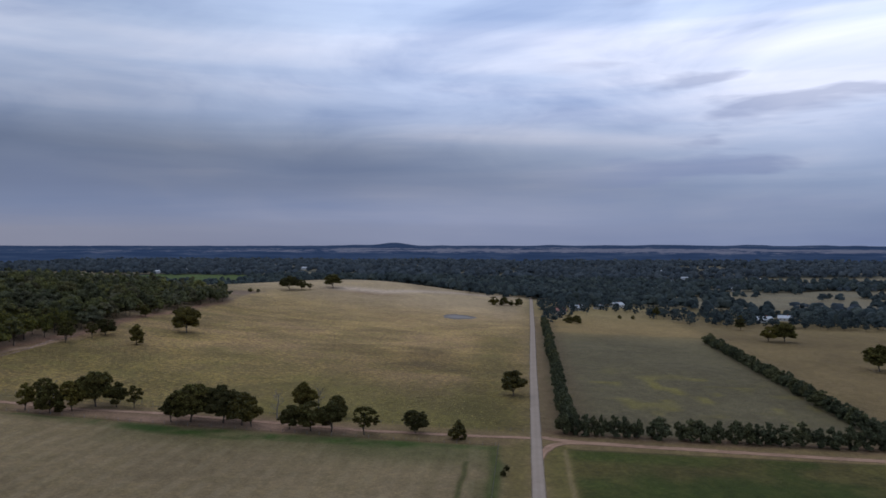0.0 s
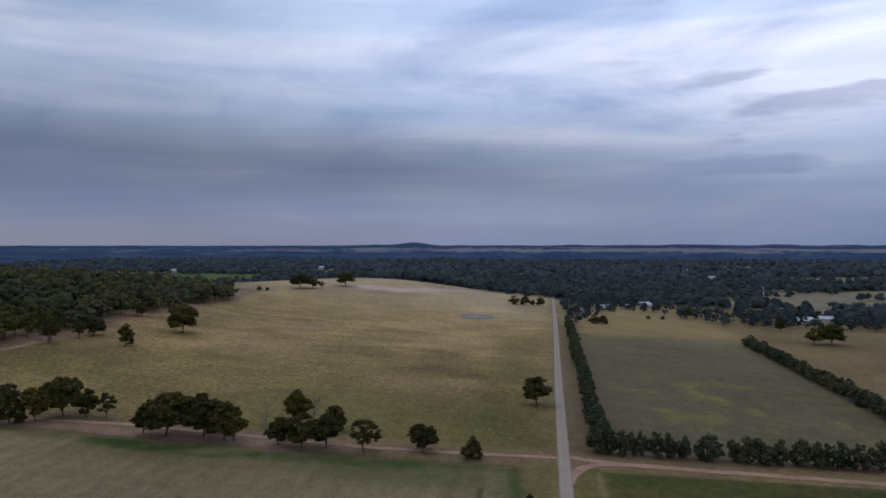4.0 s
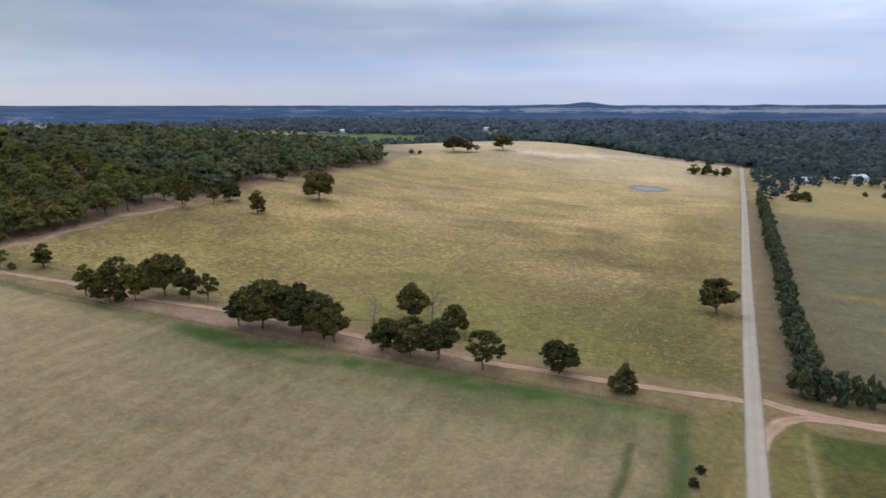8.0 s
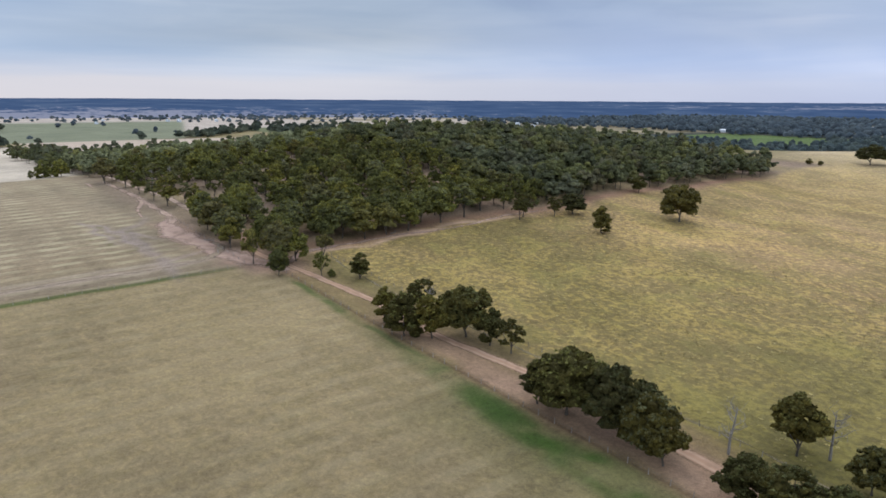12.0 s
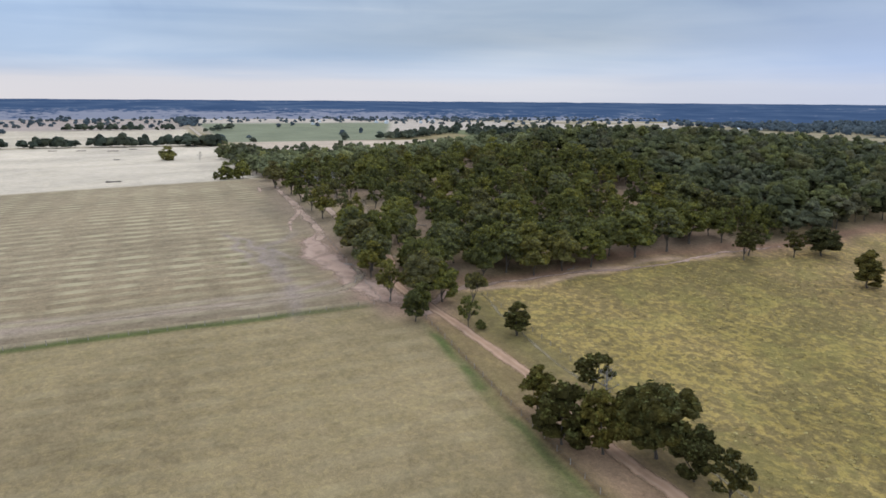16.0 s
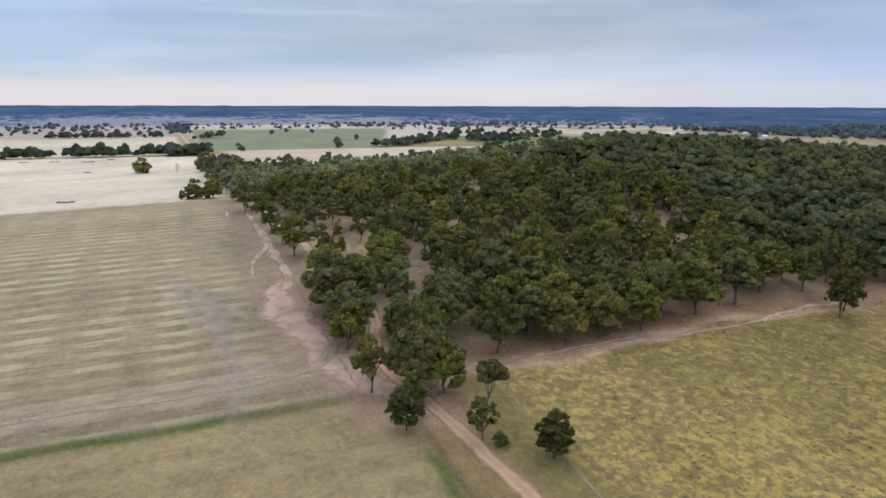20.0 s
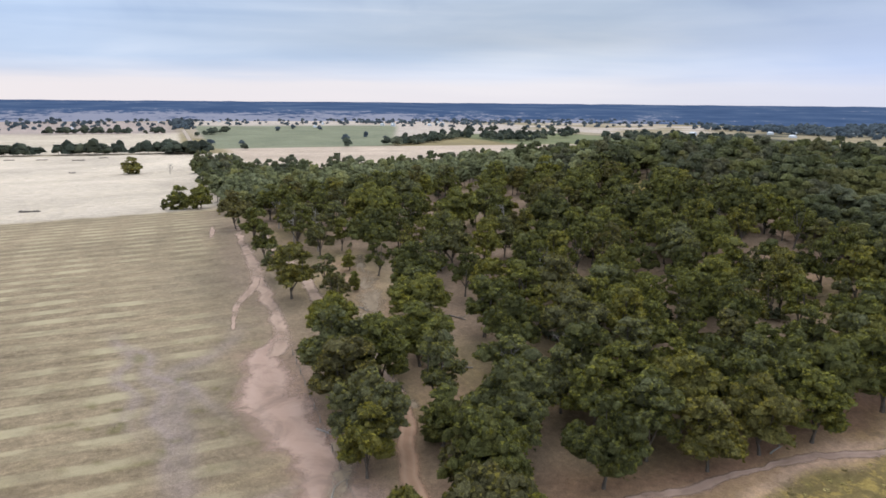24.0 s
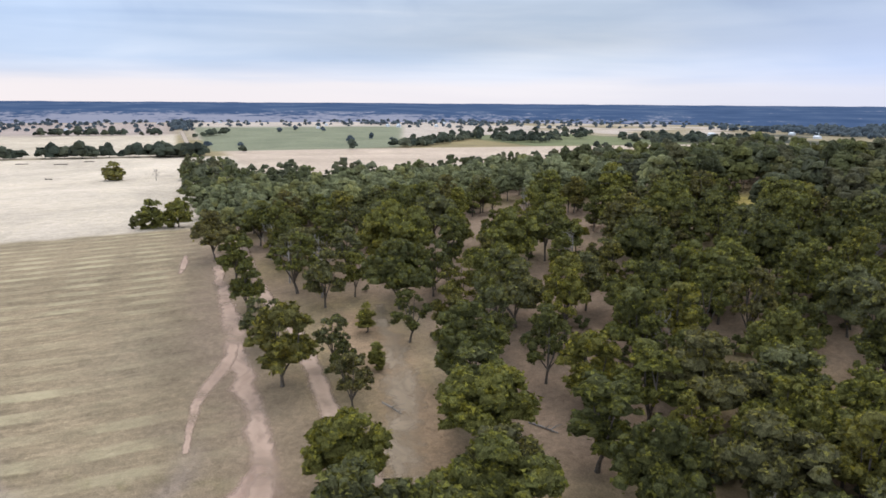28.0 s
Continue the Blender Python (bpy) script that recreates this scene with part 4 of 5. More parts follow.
def tube(points, radii, sides=6):
    points, radii = np.array(points, float), np.array(radii, float)
    way = unit(np.gradient(points, axis=0))
    side = unit(np.cross(way, np.where(np.abs(way[:, 2:]) > 0.9, (1.0, 0.2, 0), (0.0, 0, 1))))
    up = np.cross(way, side)
    turn = np.linspace(0, 2 * np.pi, sides, endpoint=False)
    ring = side[:, None] * np.cos(turn)[:, None] + up[:, None] * np.sin(turn)[:, None]
    verts = (points[:, None] + ring * radii[:, None, None]).reshape(-1, 3)
    tris = []
    for k in range(len(points) - 1):
        for j in range(sides):
            a, b = k * sides + j, k * sides + (j + 1) % sides
            tris += [(a, b, b + sides), (a, b + sides, a + sides)]
    return verts, np.array(tris)


def merge(*pieces):
    verts, tris, start = [], [], 0
    for v, t in pieces:
        verts.append(v)
        tris.append(t + start)
        start += len(v)
    return np.concatenate(verts), np.concatenate(tris)


def crown_places(rng, high, wide, base, bunches, puffs, gaps=0.0):
    """Bunches of leaf at the limbs' ends, and the puffs that each bunch swells into."""
    tall = high - base
    ends, sizes, centres, spread = [], [], [], []
    slim = tall / wide
    for k in range(bunches):
        f = (k + 0.5) / bunches
        r = wide * rng.uniform(0.19, 0.27) * (1.10 if bunches < 7 else 1.0) * min(max(slim / 1.25, 1.0), 1.5)
        if k == 0:
            at = np.array((rng.normal() * 0.07 * wide, rng.normal() * 0.07 * wide, high - r * 0.75))
        else:
            h = 0.80 - 0.66 * f ** 0.8 + rng.uniform(-0.09, 0.09)
            girth = math.sqrt(max(0.10, 1 - ((h - 0.36) / 0.66) ** 2)) * (wide * 0.5 - r * 0.72)
            turn = k * 2.4 + rng.uniform(-0.45, 0.45)
            out = rng.uniform(0.62, 1.0) * (0.5 if k % 4 == 2 and slim < 1.6 else 1.0)
            at = np.array((math.cos(turn) * girth * out, math.sin(turn) * girth * out, min(base + h * tall, high - r * 0.7)))
        ends.append(at)
        sizes.append(r)
        outward = unit(np.array((at[0], at[1], 0.35 * wide)))
        for j in range(puffs):
            if rng.random() < gaps:
                continue
            way = unit(rng.normal(size=3) + outward * 0.75)
            if way[2] < -0.45:
                way[2] = -0.3 * way[2]
            p = at + way * r * rng.uniform(0.62, 0.95) * (1, 1, 0.85)
            # the whole crown keeps to a rounded dome
            q = (p - (0, 0, base + 0.40 * tall)) / (wide * 0.5, wide * 0.5, tall * (0.60 if p[2] > base + 0.40 * tall else 0.45))
            far = np.linalg.norm(q)
            if far > 0.86:
                p = (0, 0, base + 0.40 * tall) + (p - (0, 0, base + 0.40 * tall)) * rng.uniform(0.80, 0.92) / far
            centres.append(p)
            spread.append(r * rng.uniform(0.20, 0.40) * (1.45 if puffs < 6 else 1.0))
    return np.array(ends), np.array(sizes), np.array(centres), np.array(spread)


STYLES = {
    # high, wide, crown base, bunches, puffs in each, gaps, leaf sprays, stems
    "spreading": (12.0, 12.0, 2.2, 14, 14, 0.14, 2300, 2),
    "round": (11.0, 9.5, 1.5, 12, 14, 0.14, 1900, 2),
    "tall": (13.0, 8.5, 2.4, 11, 14, 0.12, 1600, 1),
    "narrow": (11.5, 5.6, 0.2, 14, 9, 0.0, 900, 1),
    "open": (11.0, 9.0, 2.6, 10, 12, 0.30, 1050, 2),
    "bushy": (7.0, 7.6, -0.5, 12, 10, 0.0, 900, 2),
    "rowed": (7.5, 8.0, -0.6, 11, 9, 0.0, 600, 1),
    "leaning": (10.0, 7.0, 6.0, 7, 14, 0.05, 650, 1),
    "canopy": (13.0, 11.5, 2.3, 12, 14, 0.12, 2100, 2),
    "crowned": (12.5, 8.8, 1.9, 10, 14, 0.12, 1700, 1),
    "slender": (13.0, 7.2, 3.0, 9, 12, 0.14, 1250, 2),
    "sparse": (12.0, 8.6, 2.8, 9, 12, 0.40, 1200, 2),
}


def part(name, mesh, parent, label=""):
    ob = new(name, mesh)
    ob.parent = parent
    return tagged(ob, label)


def make_tree(style, seed, leaf, name="gum_tree"):
    """A tree at the origin: trunk, limbs and crown under one empty."""
    rng = np.random.default_rng(seed)
    high, wide, base, bunches, puffs, gaps, sprays, stems = STYLES[style]
    ends, sizes, centres, spread = crown_places(rng, high, wide, base, bunches, puffs, gaps)
    if style == "leaning":
        centres[:, 0] += 2.2
        ends[:, 0] += 2.2
    thing = new(name)
    thing.empty_display_size = 0.5
    open_crown = gaps > 0.2
    pieces = [leaf_puffs(rng, centres, spread, 0.92, False), leaf_sprays(rng, centres, spread, 0.92, sprays, 0.27 + 0.006 * wide)]
    if not open_crown:
        pieces.append(leaf_puffs(rng, ends - (0, 0, 0.1), sizes * 0.66, 0.75, False))
    # most sprays at the tips take a yellower, brighter leaf: top light put in colour
    young = {LEAF: LEAF_LIT, LEAF_DARK: LEAF}.get(leaf, leaf)
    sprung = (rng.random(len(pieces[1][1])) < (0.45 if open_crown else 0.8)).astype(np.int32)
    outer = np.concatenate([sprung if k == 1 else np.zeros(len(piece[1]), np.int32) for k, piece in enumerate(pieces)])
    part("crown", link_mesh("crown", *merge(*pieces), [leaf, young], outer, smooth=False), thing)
    fork = max(base, 0.2) * 0.62 + 0.7
    bend = rng.normal(size=2) * 0.25 + ((1.3, 0) if style == "leaning" else (0, 0))
    thick = 0.015 * high + 0.006 * wide
    stem = [(0, 0, -0.4), (0, 0, 0.25), (bend[0] * 0.3, bend[1] * 0.3, fork * 0.5), (bend[0], bend[1], fork)]
    part("trunk", link_mesh("trunk", *tube(stem, [thick * 1.5, thick * 1.05, thick * 0.85, thick * 0.72]), [BARK]), thing)
    top = np.array((bend[0], bend[1], fork))
    for k in range(min(len(ends), 4 + (wide > 9) + open_crown * 2)):
        end = ends[k]
        middle = top * 0.45 + end * 0.55 + rng.normal(size=3) * 0.3 - (0, 0, 0.03 * high)
        part("limb", link_mesh("limb", *tube([top - (0, 0, 0.3), top * 0.75 + middle * 0.25, middle, end], [thick * 0.7, thick * 0.56, thick * 0.42, thick * 0.16], 5), [BARK]), thing)
    return thing


def make_dead_tree(seed, high, name="dead_tree"):
    rng = np.random.default_rng(seed)
    thing = new(name)
    top = np.array((rng.normal() * 0.5, rng.normal() * 0.5, high * 0.9))
    part("trunk", link_mesh("trunk", *tube([(0, 0, -0.4), (0, 0, high * 0.3), top * (0.7, 0.7, 0.7), top], [0.32, 0.24, 0.16, 0.05]), [BLEACHED]), thing)
    for k in range(9):
        at = high * (0.28 + 0.065 * k)
        turn, reach = rng.uniform(0, 6.28), high * (0.36 - 0.022 * k) * rng.uniform(0.7, 1.1)
        start = np.array((top[0] * at / high, top[1] * at / high, at))
        end = start + (math.cos(turn) * reach, math.sin(turn) * reach, reach * rng.uniform(0.3, 0.9))
        mid = (start + end) / 2 + (0, 0, -0.12 * reach)
        twigs = [tube([start, mid, end], [0.12, 0.08, 0.025], 5)]
        for _ in range(4):
            f = rng.uniform(0.35, 0.95)
            a = start + (end - start) * f
            twigs.append(tube([a, a + rng.normal(size=3) * 0.5 + (0, 0, 0.4), a + rng.normal(size=3) * 0.8 + (0, 0, 0.9)], [0.05, 0.035, 0.012], 4))
        part("limb", link_mesh("limb", *merge(*twigs), [BLEACHED]), thing)
    return thing


MODELS = {}


def model(style, which, dark):
    key = (style, which, dark)
    if key not in MODELS:
        MODELS[key] = [make_tree(style, 100 + 17 * which + 7 * list(STYLES).index(style), {"grey": LEAF_GREY, True: LEAF_DARK}.get(dark, LEAF)), True]
    return MODELS[key]


def plant(style, which, x, y, high, wide, label, category="tree", group="", turn=None, name=None, dark=True):
    """Set one tree on the ground; the first of a model is used itself."""
    base, unused = model(style, which, dark)
    h0, w0 = STYLES[style][:2]
    turn = hashed(x, y, 3) * 6.28 if turn is None else turn
    m = Matrix.LocRotScale((x, y, float(land(x, y)) - 0.05), Euler((0, 0, turn)), (wide / w0, wide / w0, high / h0))
    if unused:
        base.matrix_basis = m
        MODELS[(style, which, dark)][1] = False
        ob = base
    else:
        ob = copy_thing(base, Matrix.Identity(4))
        ob.matrix_basis = m
    if name:
        ob.name = name
    tagged(ob, label, category, group)
    return ob


ROADSIDE = "trees along the dirt track"
# style, model, east, north, height, width, label
SINGLES = [
    ("bushy", 0, -26, -7.5, 6.8, 7.4, "dense dark green bush beside the dirt track"),
    ("round", 0, -42, -3.5, 8.6, 9.4, "rounded gum tree at the edge of the dirt track"),
    ("open", 0, -60, -9, 10.2, 10.5, "open-crowned gum tree on the track verge"),
    ("round", 1, -72.5, -8, 11.0, 10.0, "dark gum tree in a roadside clump"),
    ("round", 2, -80, -9, 11.0, 11.0, "dark gum tree in a roadside clump"),
    ("round", 0, -88.5, -8, 9.0, 8.5, "small gum tree at the end of a roadside clump"),
    ("round", 1, -90, 15, 12.5, 10.0, "tall dark gum tree behind the dirt track"),
    ("round", 0, -76, 12.5, 8.6, 8.2, "rounded gum tree leaning over the paddock edge"),
    ("spreading", 0, -127, -8, 14.5, 16.0, "large spreading gum tree beside the dirt track"),
    ("round", 1, -134, -9.5, 9.0, 8.0, "low gum tree at the end of a large clump"),
    ("spreading", 1, -115, -6, 14.0, 14.0, "large spreading gum tree in a roadside clump"),
    ("spreading", 2, -107, -7.5, 12.5, 11.5, "broad gum tree in a roadside clump"),
    ("round", 2, -103, -8.5, 10.5, 8.0, "dark gum tree at the end of a large clump"),
    ("tall", 0, -193, -10, 10.4, 7.4, "dark gum tree in a clump by the track"),
    ("bushy", 1, -182, -11, 12.0, 10.6, "dense dark gum in a clump by the track"),
    ("round", 0, -176.5, -5.8, 12.0, 9.2, "dark gum tree in a clump by the track"),
    ("spreading", 0, -172, 2.2, 14.2, 14.2, "full olive-green gum tree by the track"),
    ("open", 0, -198, 6, 8.6, 9.0, "sparse grey gum tree behind the clump"),
    ("round", 1, -164, 3.6, 10.0, 8.0, "rounded gum tree at the paddock edge"),
    ("open", 1, -157, 4.5, 9.0, 7.4, "pale sparse gum tree at the paddock edge"),
    ("narrow", 0, -230, 4.6, 9.0, 5.8, "narrow dark gum tree at the paddock corner"),
    ("leaning", 0, -244, -2.4, 12.5, 6.0, "leaning gum tree with a flat-topped crown"),
    ("open", 1, -239.5, -4.6, 8.6, 5.6, "thin young gum tree beside the track"),
    ("bushy", 1, -236.5, -2.2, 2.8, 2.8, "low dark shrub beside the track"),
    ("round", 2, -247.5, -16.2, 9.0, 6.8, "rounded young gum tree at the track bend"),
    ("tall", 1, -255.0, -11.8, 8.0, 5.8, "slim gum tree at the track bend"),
    ("open", 0, -264, -18, 12.5, 8.4, "sparse gum tree with bare lower limbs at the field corner"),
    ("spreading", 1, -262.5, -8.6, 14.0, 12.6, "large gum tree at the corner of the wood"),
    ("round", 1, -258.5, -4.4, 11.5, 9.2, "full gum tree at the corner of the wood"),
    ("spreading", 2, -274, -4, 14.5, 12.0, "large gum tree at the corner of the wood"),
    ("narrow", 1, -223, 119, 12.0, 7.5, "narrow gum tree alone in the yellow paddock"),
    ("spreading", 0, -217, 166, 17.0, 17.5, "large dark gum tree alone in the yellow paddock"),
    ("round", 0, -250, 131, 10.0, 11.5, "rounded gum tree before the wood"),
    ("open", 1, -252, 121, 9.0, 7.5, "small gum tree before the wood"),
    ("open", 0, -259, 108, 11.5, 9.5, "grey gum tree before the wood"),
    ("open", 2, -256, 103, 10.0, 8.0, "grey gum tree before the wood"),
    ("round", 2, -262, 196, 9.0, 8.0, "gum tree standing out from the wood"),
    ("round", 2, -7, 67, 12.0, 11.5, "broad dark gum tree beside the gravel road"),
    ("bushy", 0, -7.5, -38.5, 1.7, 1.9, "low dark shrub by the roadside fence"),
    ("bushy", 1, -8.4, -44, 1.8, 2.0, "low dark shrub by the roadside fence"),
    ("spreading", 1, -252, 462, 15.0, 20.0, "spreading gum tree on the paddock crest"),
    ("round", 0, -240, 468, 11.5, 12.0, "gum tree on the paddock crest"),
    ("open", 1, -233, 474, 7.0, 7.0, "small gum tree on the paddock crest"),
    ("spreading", 2, -213, 494, 15.5, 19.0, "broad gum tree on the paddock crest"),
    ("bushy", 0, -283, 432, 4.5, 5.0, "small shrub on the paddock crest"),
    ("bushy", 1, -275, 433, 3.5, 4.0, "small shrub on the paddock crest"),
    ("bushy", 0, -36, 502, 9.0, 11.0, "dark rounded tree near the gravel road"),
    ("bushy", 1, -25, 508, 9.5, 11.0, "dark rounded tree near the gravel road"),
    ("bushy", 0, -17, 513, 6.0, 6.0, "small dark tree near the gravel road"),
    ("bushy", 1, -9, 517, 8.5, 9.0, "dark rounded tree near the gravel road"),
    ("round", 2, 180, 292, 12.0, 12.0, "gum tree in the straw paddock"),
    ("spreading", 0, 193, 296, 15.0, 17.0, "broad gum tree in the straw paddock"),
    ("narrow", 0, 184, 375, 13.0, 8.0, "narrow gum tree near the farmhouse"),
    ("spreading", 1, 203, 175, 15.0, 18.0, "broad dark gum tree in the eastern paddock"),
    ("round", 1, 128, 458, 12.0, 8.0, "gum tree at the paddock's far edge"),
    ("bushy", 1, 90, 440, 4.0, 4.0, "small shrub in the straw paddock"),
    ("bushy", 0, 103, 442, 4.0, 4.0, "small shrub in the straw paddock"),
    ("bushy", 0, 36.5, 376, 7.5, 9.0, "dark rounded bush beside the farm garden"),
    ("bushy", 1, 44, 377, 7.0, 9.0, "dark rounded bush beside the farm garden"),
    ("bushy", 1, 134, 273, 3.0, 3.5, "small shrub at the end of the tree row"),
    ("bushy", 0, -535, -40, 11.5, 12.0, "rounded gum tree at the field corner"),
    ("bushy", 1, -533, -31, 11.0, 10.5, "gum tree beside the wood's end"),
    ("bushy", 1, -540, -47, 5.2, 3.6, "small shrub at the field corner"),
    ("bushy", 0, -809, -74, 14.0, 18.0, "broad dark tree alone in the pale field"),
]
for style, which, x, y, high, wide, label in SINGLES:
    plant(style, which, x, y, high, wide * 1.12, label, "shrub" if high < 5 else "tree", ROADSIDE if -200 < x < -20 and abs(y) < 20 else "", name="shrub" if high < 5 else "gum_tree", dark=not (x < -236 and y < 30))
for x, y, high in ((-98, 5.0, 11.0), (-85.5, 18.5, 10.5), (-792, -45, 9.0), (-193, 6.0, 8.0)):
    dead = make_dead_tree(int(-x), high)
    dead.matrix_basis = Matrix.LocRotScale((x, y, float(land(x, y))), Euler((0, 0, x)), (1, 1, 1))
    tagged(dead, "bare bleached dead gum tree", "dead tree")

bare = [make_dead_tree(900 + k, 9.0 + k) for k in range(3)]
at = 0
for k in range(26):
    x, y = -285 - 210 * hashed(k, 1.0, 3), -16 + 130 * hashed(k, 2.0, 5) ** 1.3
    if float(wood_density(x, y)) < 0.4:
        continue
    ob = bare[at] if at < 3 else copy_thing(bare[at % 3], Matrix.Identity(4))
    ob.matrix_basis = Matrix.LocRotScale((x, y, float(land(x, y))), Euler((0, 0, k * 1.7)), (0.9, 0.9, 0.95 + 0.3 * hashed(k, 3.0, 7)))
    tagged(ob, "bare grey dead gum tree in the wood", "dead tree", "dead trees of the wood")
    at += 1

# rows of planted trees east of the road
rng = np.random.default_rng(5)
y = 14.0
while y < 352:
    plant("rowed", int(y) % 3, 14.6 + rng.normal() * 0.5, y, 7.6 * rng.uniform(0.85, 1.12), 8.0 * rng.uniform(0.85, 1.12), "dense rounded tree in a row beside the gravel road", "tree", "tree row beside the road", name="row_tree", dark="grey")
    y += rng.uniform(7.4, 9.4)
EAST_ROW = ((12.5, 7.0), (17, 5.4), (20.5, 6), (24, 4), (27, 4.2), (31, 6), (35, 5), (39, 6), (47, 9.4), (54.5, 4.4), (58.5, 7.8), (63, 7.8), (68, 5.6), (74, 7.2), (78, 7.2), (82, 6.4), (86, 6.6), (91, 7), (97, 7.4), (102, 6.6), (108, 7.6), (113, 6.8), (118, 7.2), (123, 7))
for x, wide in EAST_ROW:
    plant("rowed", int(x) % 3, x, 6.9 - 0.018 * x + rng.normal() * 0.3, min(8.6, 6.6 + 0.25 * wide) * rng.uniform(0.92, 1.08), wide * 1.05, "dark bushy tree in a row along the dirt track", "tree", "tree row along the eastern track", name="row_tree", dark="grey")
y = 8.0
while y < 268:
    plant("rowed", int(y * 7) % 3, 130 + rng.normal() * 0.5, y, 7.8 * rng.uniform(0.85, 1.12), 8.2 * rng.uniform(0.9, 1.15), "dark bushy tree in a long paddock row", "tree", "tree row between the paddocks", name="row_tree", dark="grey")
    y += rng.uniform(6.0, 7.6)

# ---- the wood ----
rng = np.random.default_rng(11)
STEP = 8.0
# trees of the wood's open corner: style, model, east, north, height, width
FRONT = [
    # between the wash and the track
    ("spreading", 0, -460, -21.5, 14, 12), ("round", 1, -430, -18, 12, 9), ("round", 2, -406, -17.5, 11, 7), ("open", 2, -383, -17, 10, 7.5),
    ("round", 2, -366, -15.8, 14, 11), ("open", 1, -371, -6.2, 9, 6.5), ("open", 2, -361, -6.3, 8, 6), ("spreading", 2, -331, -12.8, 12.5, 10), ("spreading", 0, -315, -15.6, 15, 13),
    ("round", 1, -305, -16, 13.5, 11), ("spreading", 1, -292, -15.5, 13.5, 12), ("round", 0, -286, -17.5, 11, 8),
    # trees of the glade
    ("open", 1, -353.5, -6.8, 9, 6.5), ("narrow", 0, -383, 3, 6, 3.4), ("open", 0, -375, 9.5, 10, 8), ("round", 0, -401, -1.5, 12.5, 8.5), ("open", 0, -414, -5.5, 14, 12.5), ("spreading", 1, -393, 13, 14.5, 14.5),
    ("open", 2, -405, 16, 12, 9), ("tall", 1, -420, 8, 13, 8), ("open", 1, -429, 0, 12, 9), ("narrow", 1, -366, 0.5, 5, 2.8), ("open", 2, -386, 24, 11, 8),
    ("spreading", 1, -354, 12.5, 14, 13), ("spreading", 2, -335.5, 7.5, 12.5, 12.5), ("open", 0, -350, 25, 12, 8), ("round", 2, -323, 4.5, 11, 9.8), ("tall", 0, -326, 19.5, 14, 10),
    ("tall", 1, -331, 31, 13.8, 9.2), ("spreading", 0, -329, 39.5, 14.5, 14), ("round", 1, -324, 49, 12.5, 11), ("spreading", 1, -314, 20, 13, 11), ("spreading", 2, -309.5, 32, 13.5, 13),
    # the corner
    ("round", 0, -312, -8, 14, 11), ("spreading", 2, -318, 1.8, 12.5, 12.5), ("round", 2, -344, 10, 11, 10), ("narrow", 1, -290, -4, 10, 6.5), ("round", 0, -304, 14, 10, 10.5), ("spreading", 1, -283.5, 4.5, 15, 14),
    ("spreading", 0, -271.5, 14, 14, 11), ("round", 1, -275, 24, 13, 10), ("spreading", 2, -279.5, 34, 14, 12), ("round", 2, -284, 20, 13, 10), ("tall", 0, -290, 12, 13, 9), ("round", 0, -276, 45, 13, 11.5),
    ("spreading", 2, -274, 58.5, 15, 14), ("round", 1, -272, 71, 14.5, 13.5), ("tall", 1, -273, 85, 15, 10.5), ("round", 0, -277, 98, 14, 13), ("open", 1, -286, 47, 12, 8.5), ("tall", 1, -297, 36, 13, 9), ("round", 1, -297, 26, 13, 10),
    ("round", 2, -280, 27, 12, 9.5), ("round", 1, -269.5, 31, 11.5, 9.5), ("spreading", 2, -270, 41.5, 12.5, 10.5), ("round", 0, -269.5, 52, 12, 10), ("tall", 0, -283, 40, 13, 9), ("spreading", 0, -281, 51, 13.5, 11), ("round", 1, -277, 64, 12.5, 9.5), ("round", 0, -289, 29, 12, 9), ("spreading", 1, -333, 57, 13, 11), ("round", 2, -341, 27, 12, 9.5),
]
IN_WOOD = {"spreading": "canopy", "round": "crowned", "tall": "slender", "open": "sparse"}
for style, which, x, y, high, wide in FRONT:
    plant(IN_WOOD.get(style, style), which, x, y, high * 1.06, wide * 1.15, {"narrow": "slim young gum tree at the wood's edge", "open": "sparse grey-green gum tree at the wood's edge"}.get(style, "full olive-green gum tree at the wood's edge"), "tree", "trees of the wood", name="woodland_tree", dark=False)
wood_places = []
for gx in np.arange(-860, -255, STEP):
    for gy in np.arange(-24, 470, STEP):
        x, y = gx + rng.uniform(-0.46, 0.46) * STEP, gy + rng.uniform(-0.46, 0.46) * STEP
        if rng.random() < float(wood_density(x, y)) * 0.95 and all(math.hypot(x - t[2], y - t[3]) > 3.2 + 0.38 * t[5] for t in FRONT):
            wood_places.append((x, y))


def from_near_edge(p):
    """Distance from the stretch of the wood's corner that lies open to view."""
    return math.hypot(max(-395 - p[0], 0, p[0] + 275), max(p[1] - 40, 0) * 1.0)


wood_places.sort(key=from_near_edge)
KINDS = [("canopy", 0), ("crowned", 1), ("slender", 0), ("sparse", 0), ("canopy", 2), ("slender", 1), ("crowned", 2), ("sparse", 2), ("crowned", 0)]
WOOD_LABELS = {"canopy": "spreading olive-green gum tree in the wood", "crowned": "rounded gum tree in the wood", "slender": "tall slim gum tree in the wood", "sparse": "sparse grey-green gum tree in the wood"}
for k, (x, y) in enumerate(wood_places[:250]):
    style, which = KINDS[int(hashed(x, y, 1) * len(KINDS)) % len(KINDS)]
    h0, w0 = STYLES[style][:2]
    size = 0.68 + 0.55 * hashed(x, y, 7)
    plant(style, which, x, y, h0 * size * 1.05, w0 * size * 1.04, WOOD_LABELS[style], "tree", "trees of the wood", name="woodland_tree", dark=False)


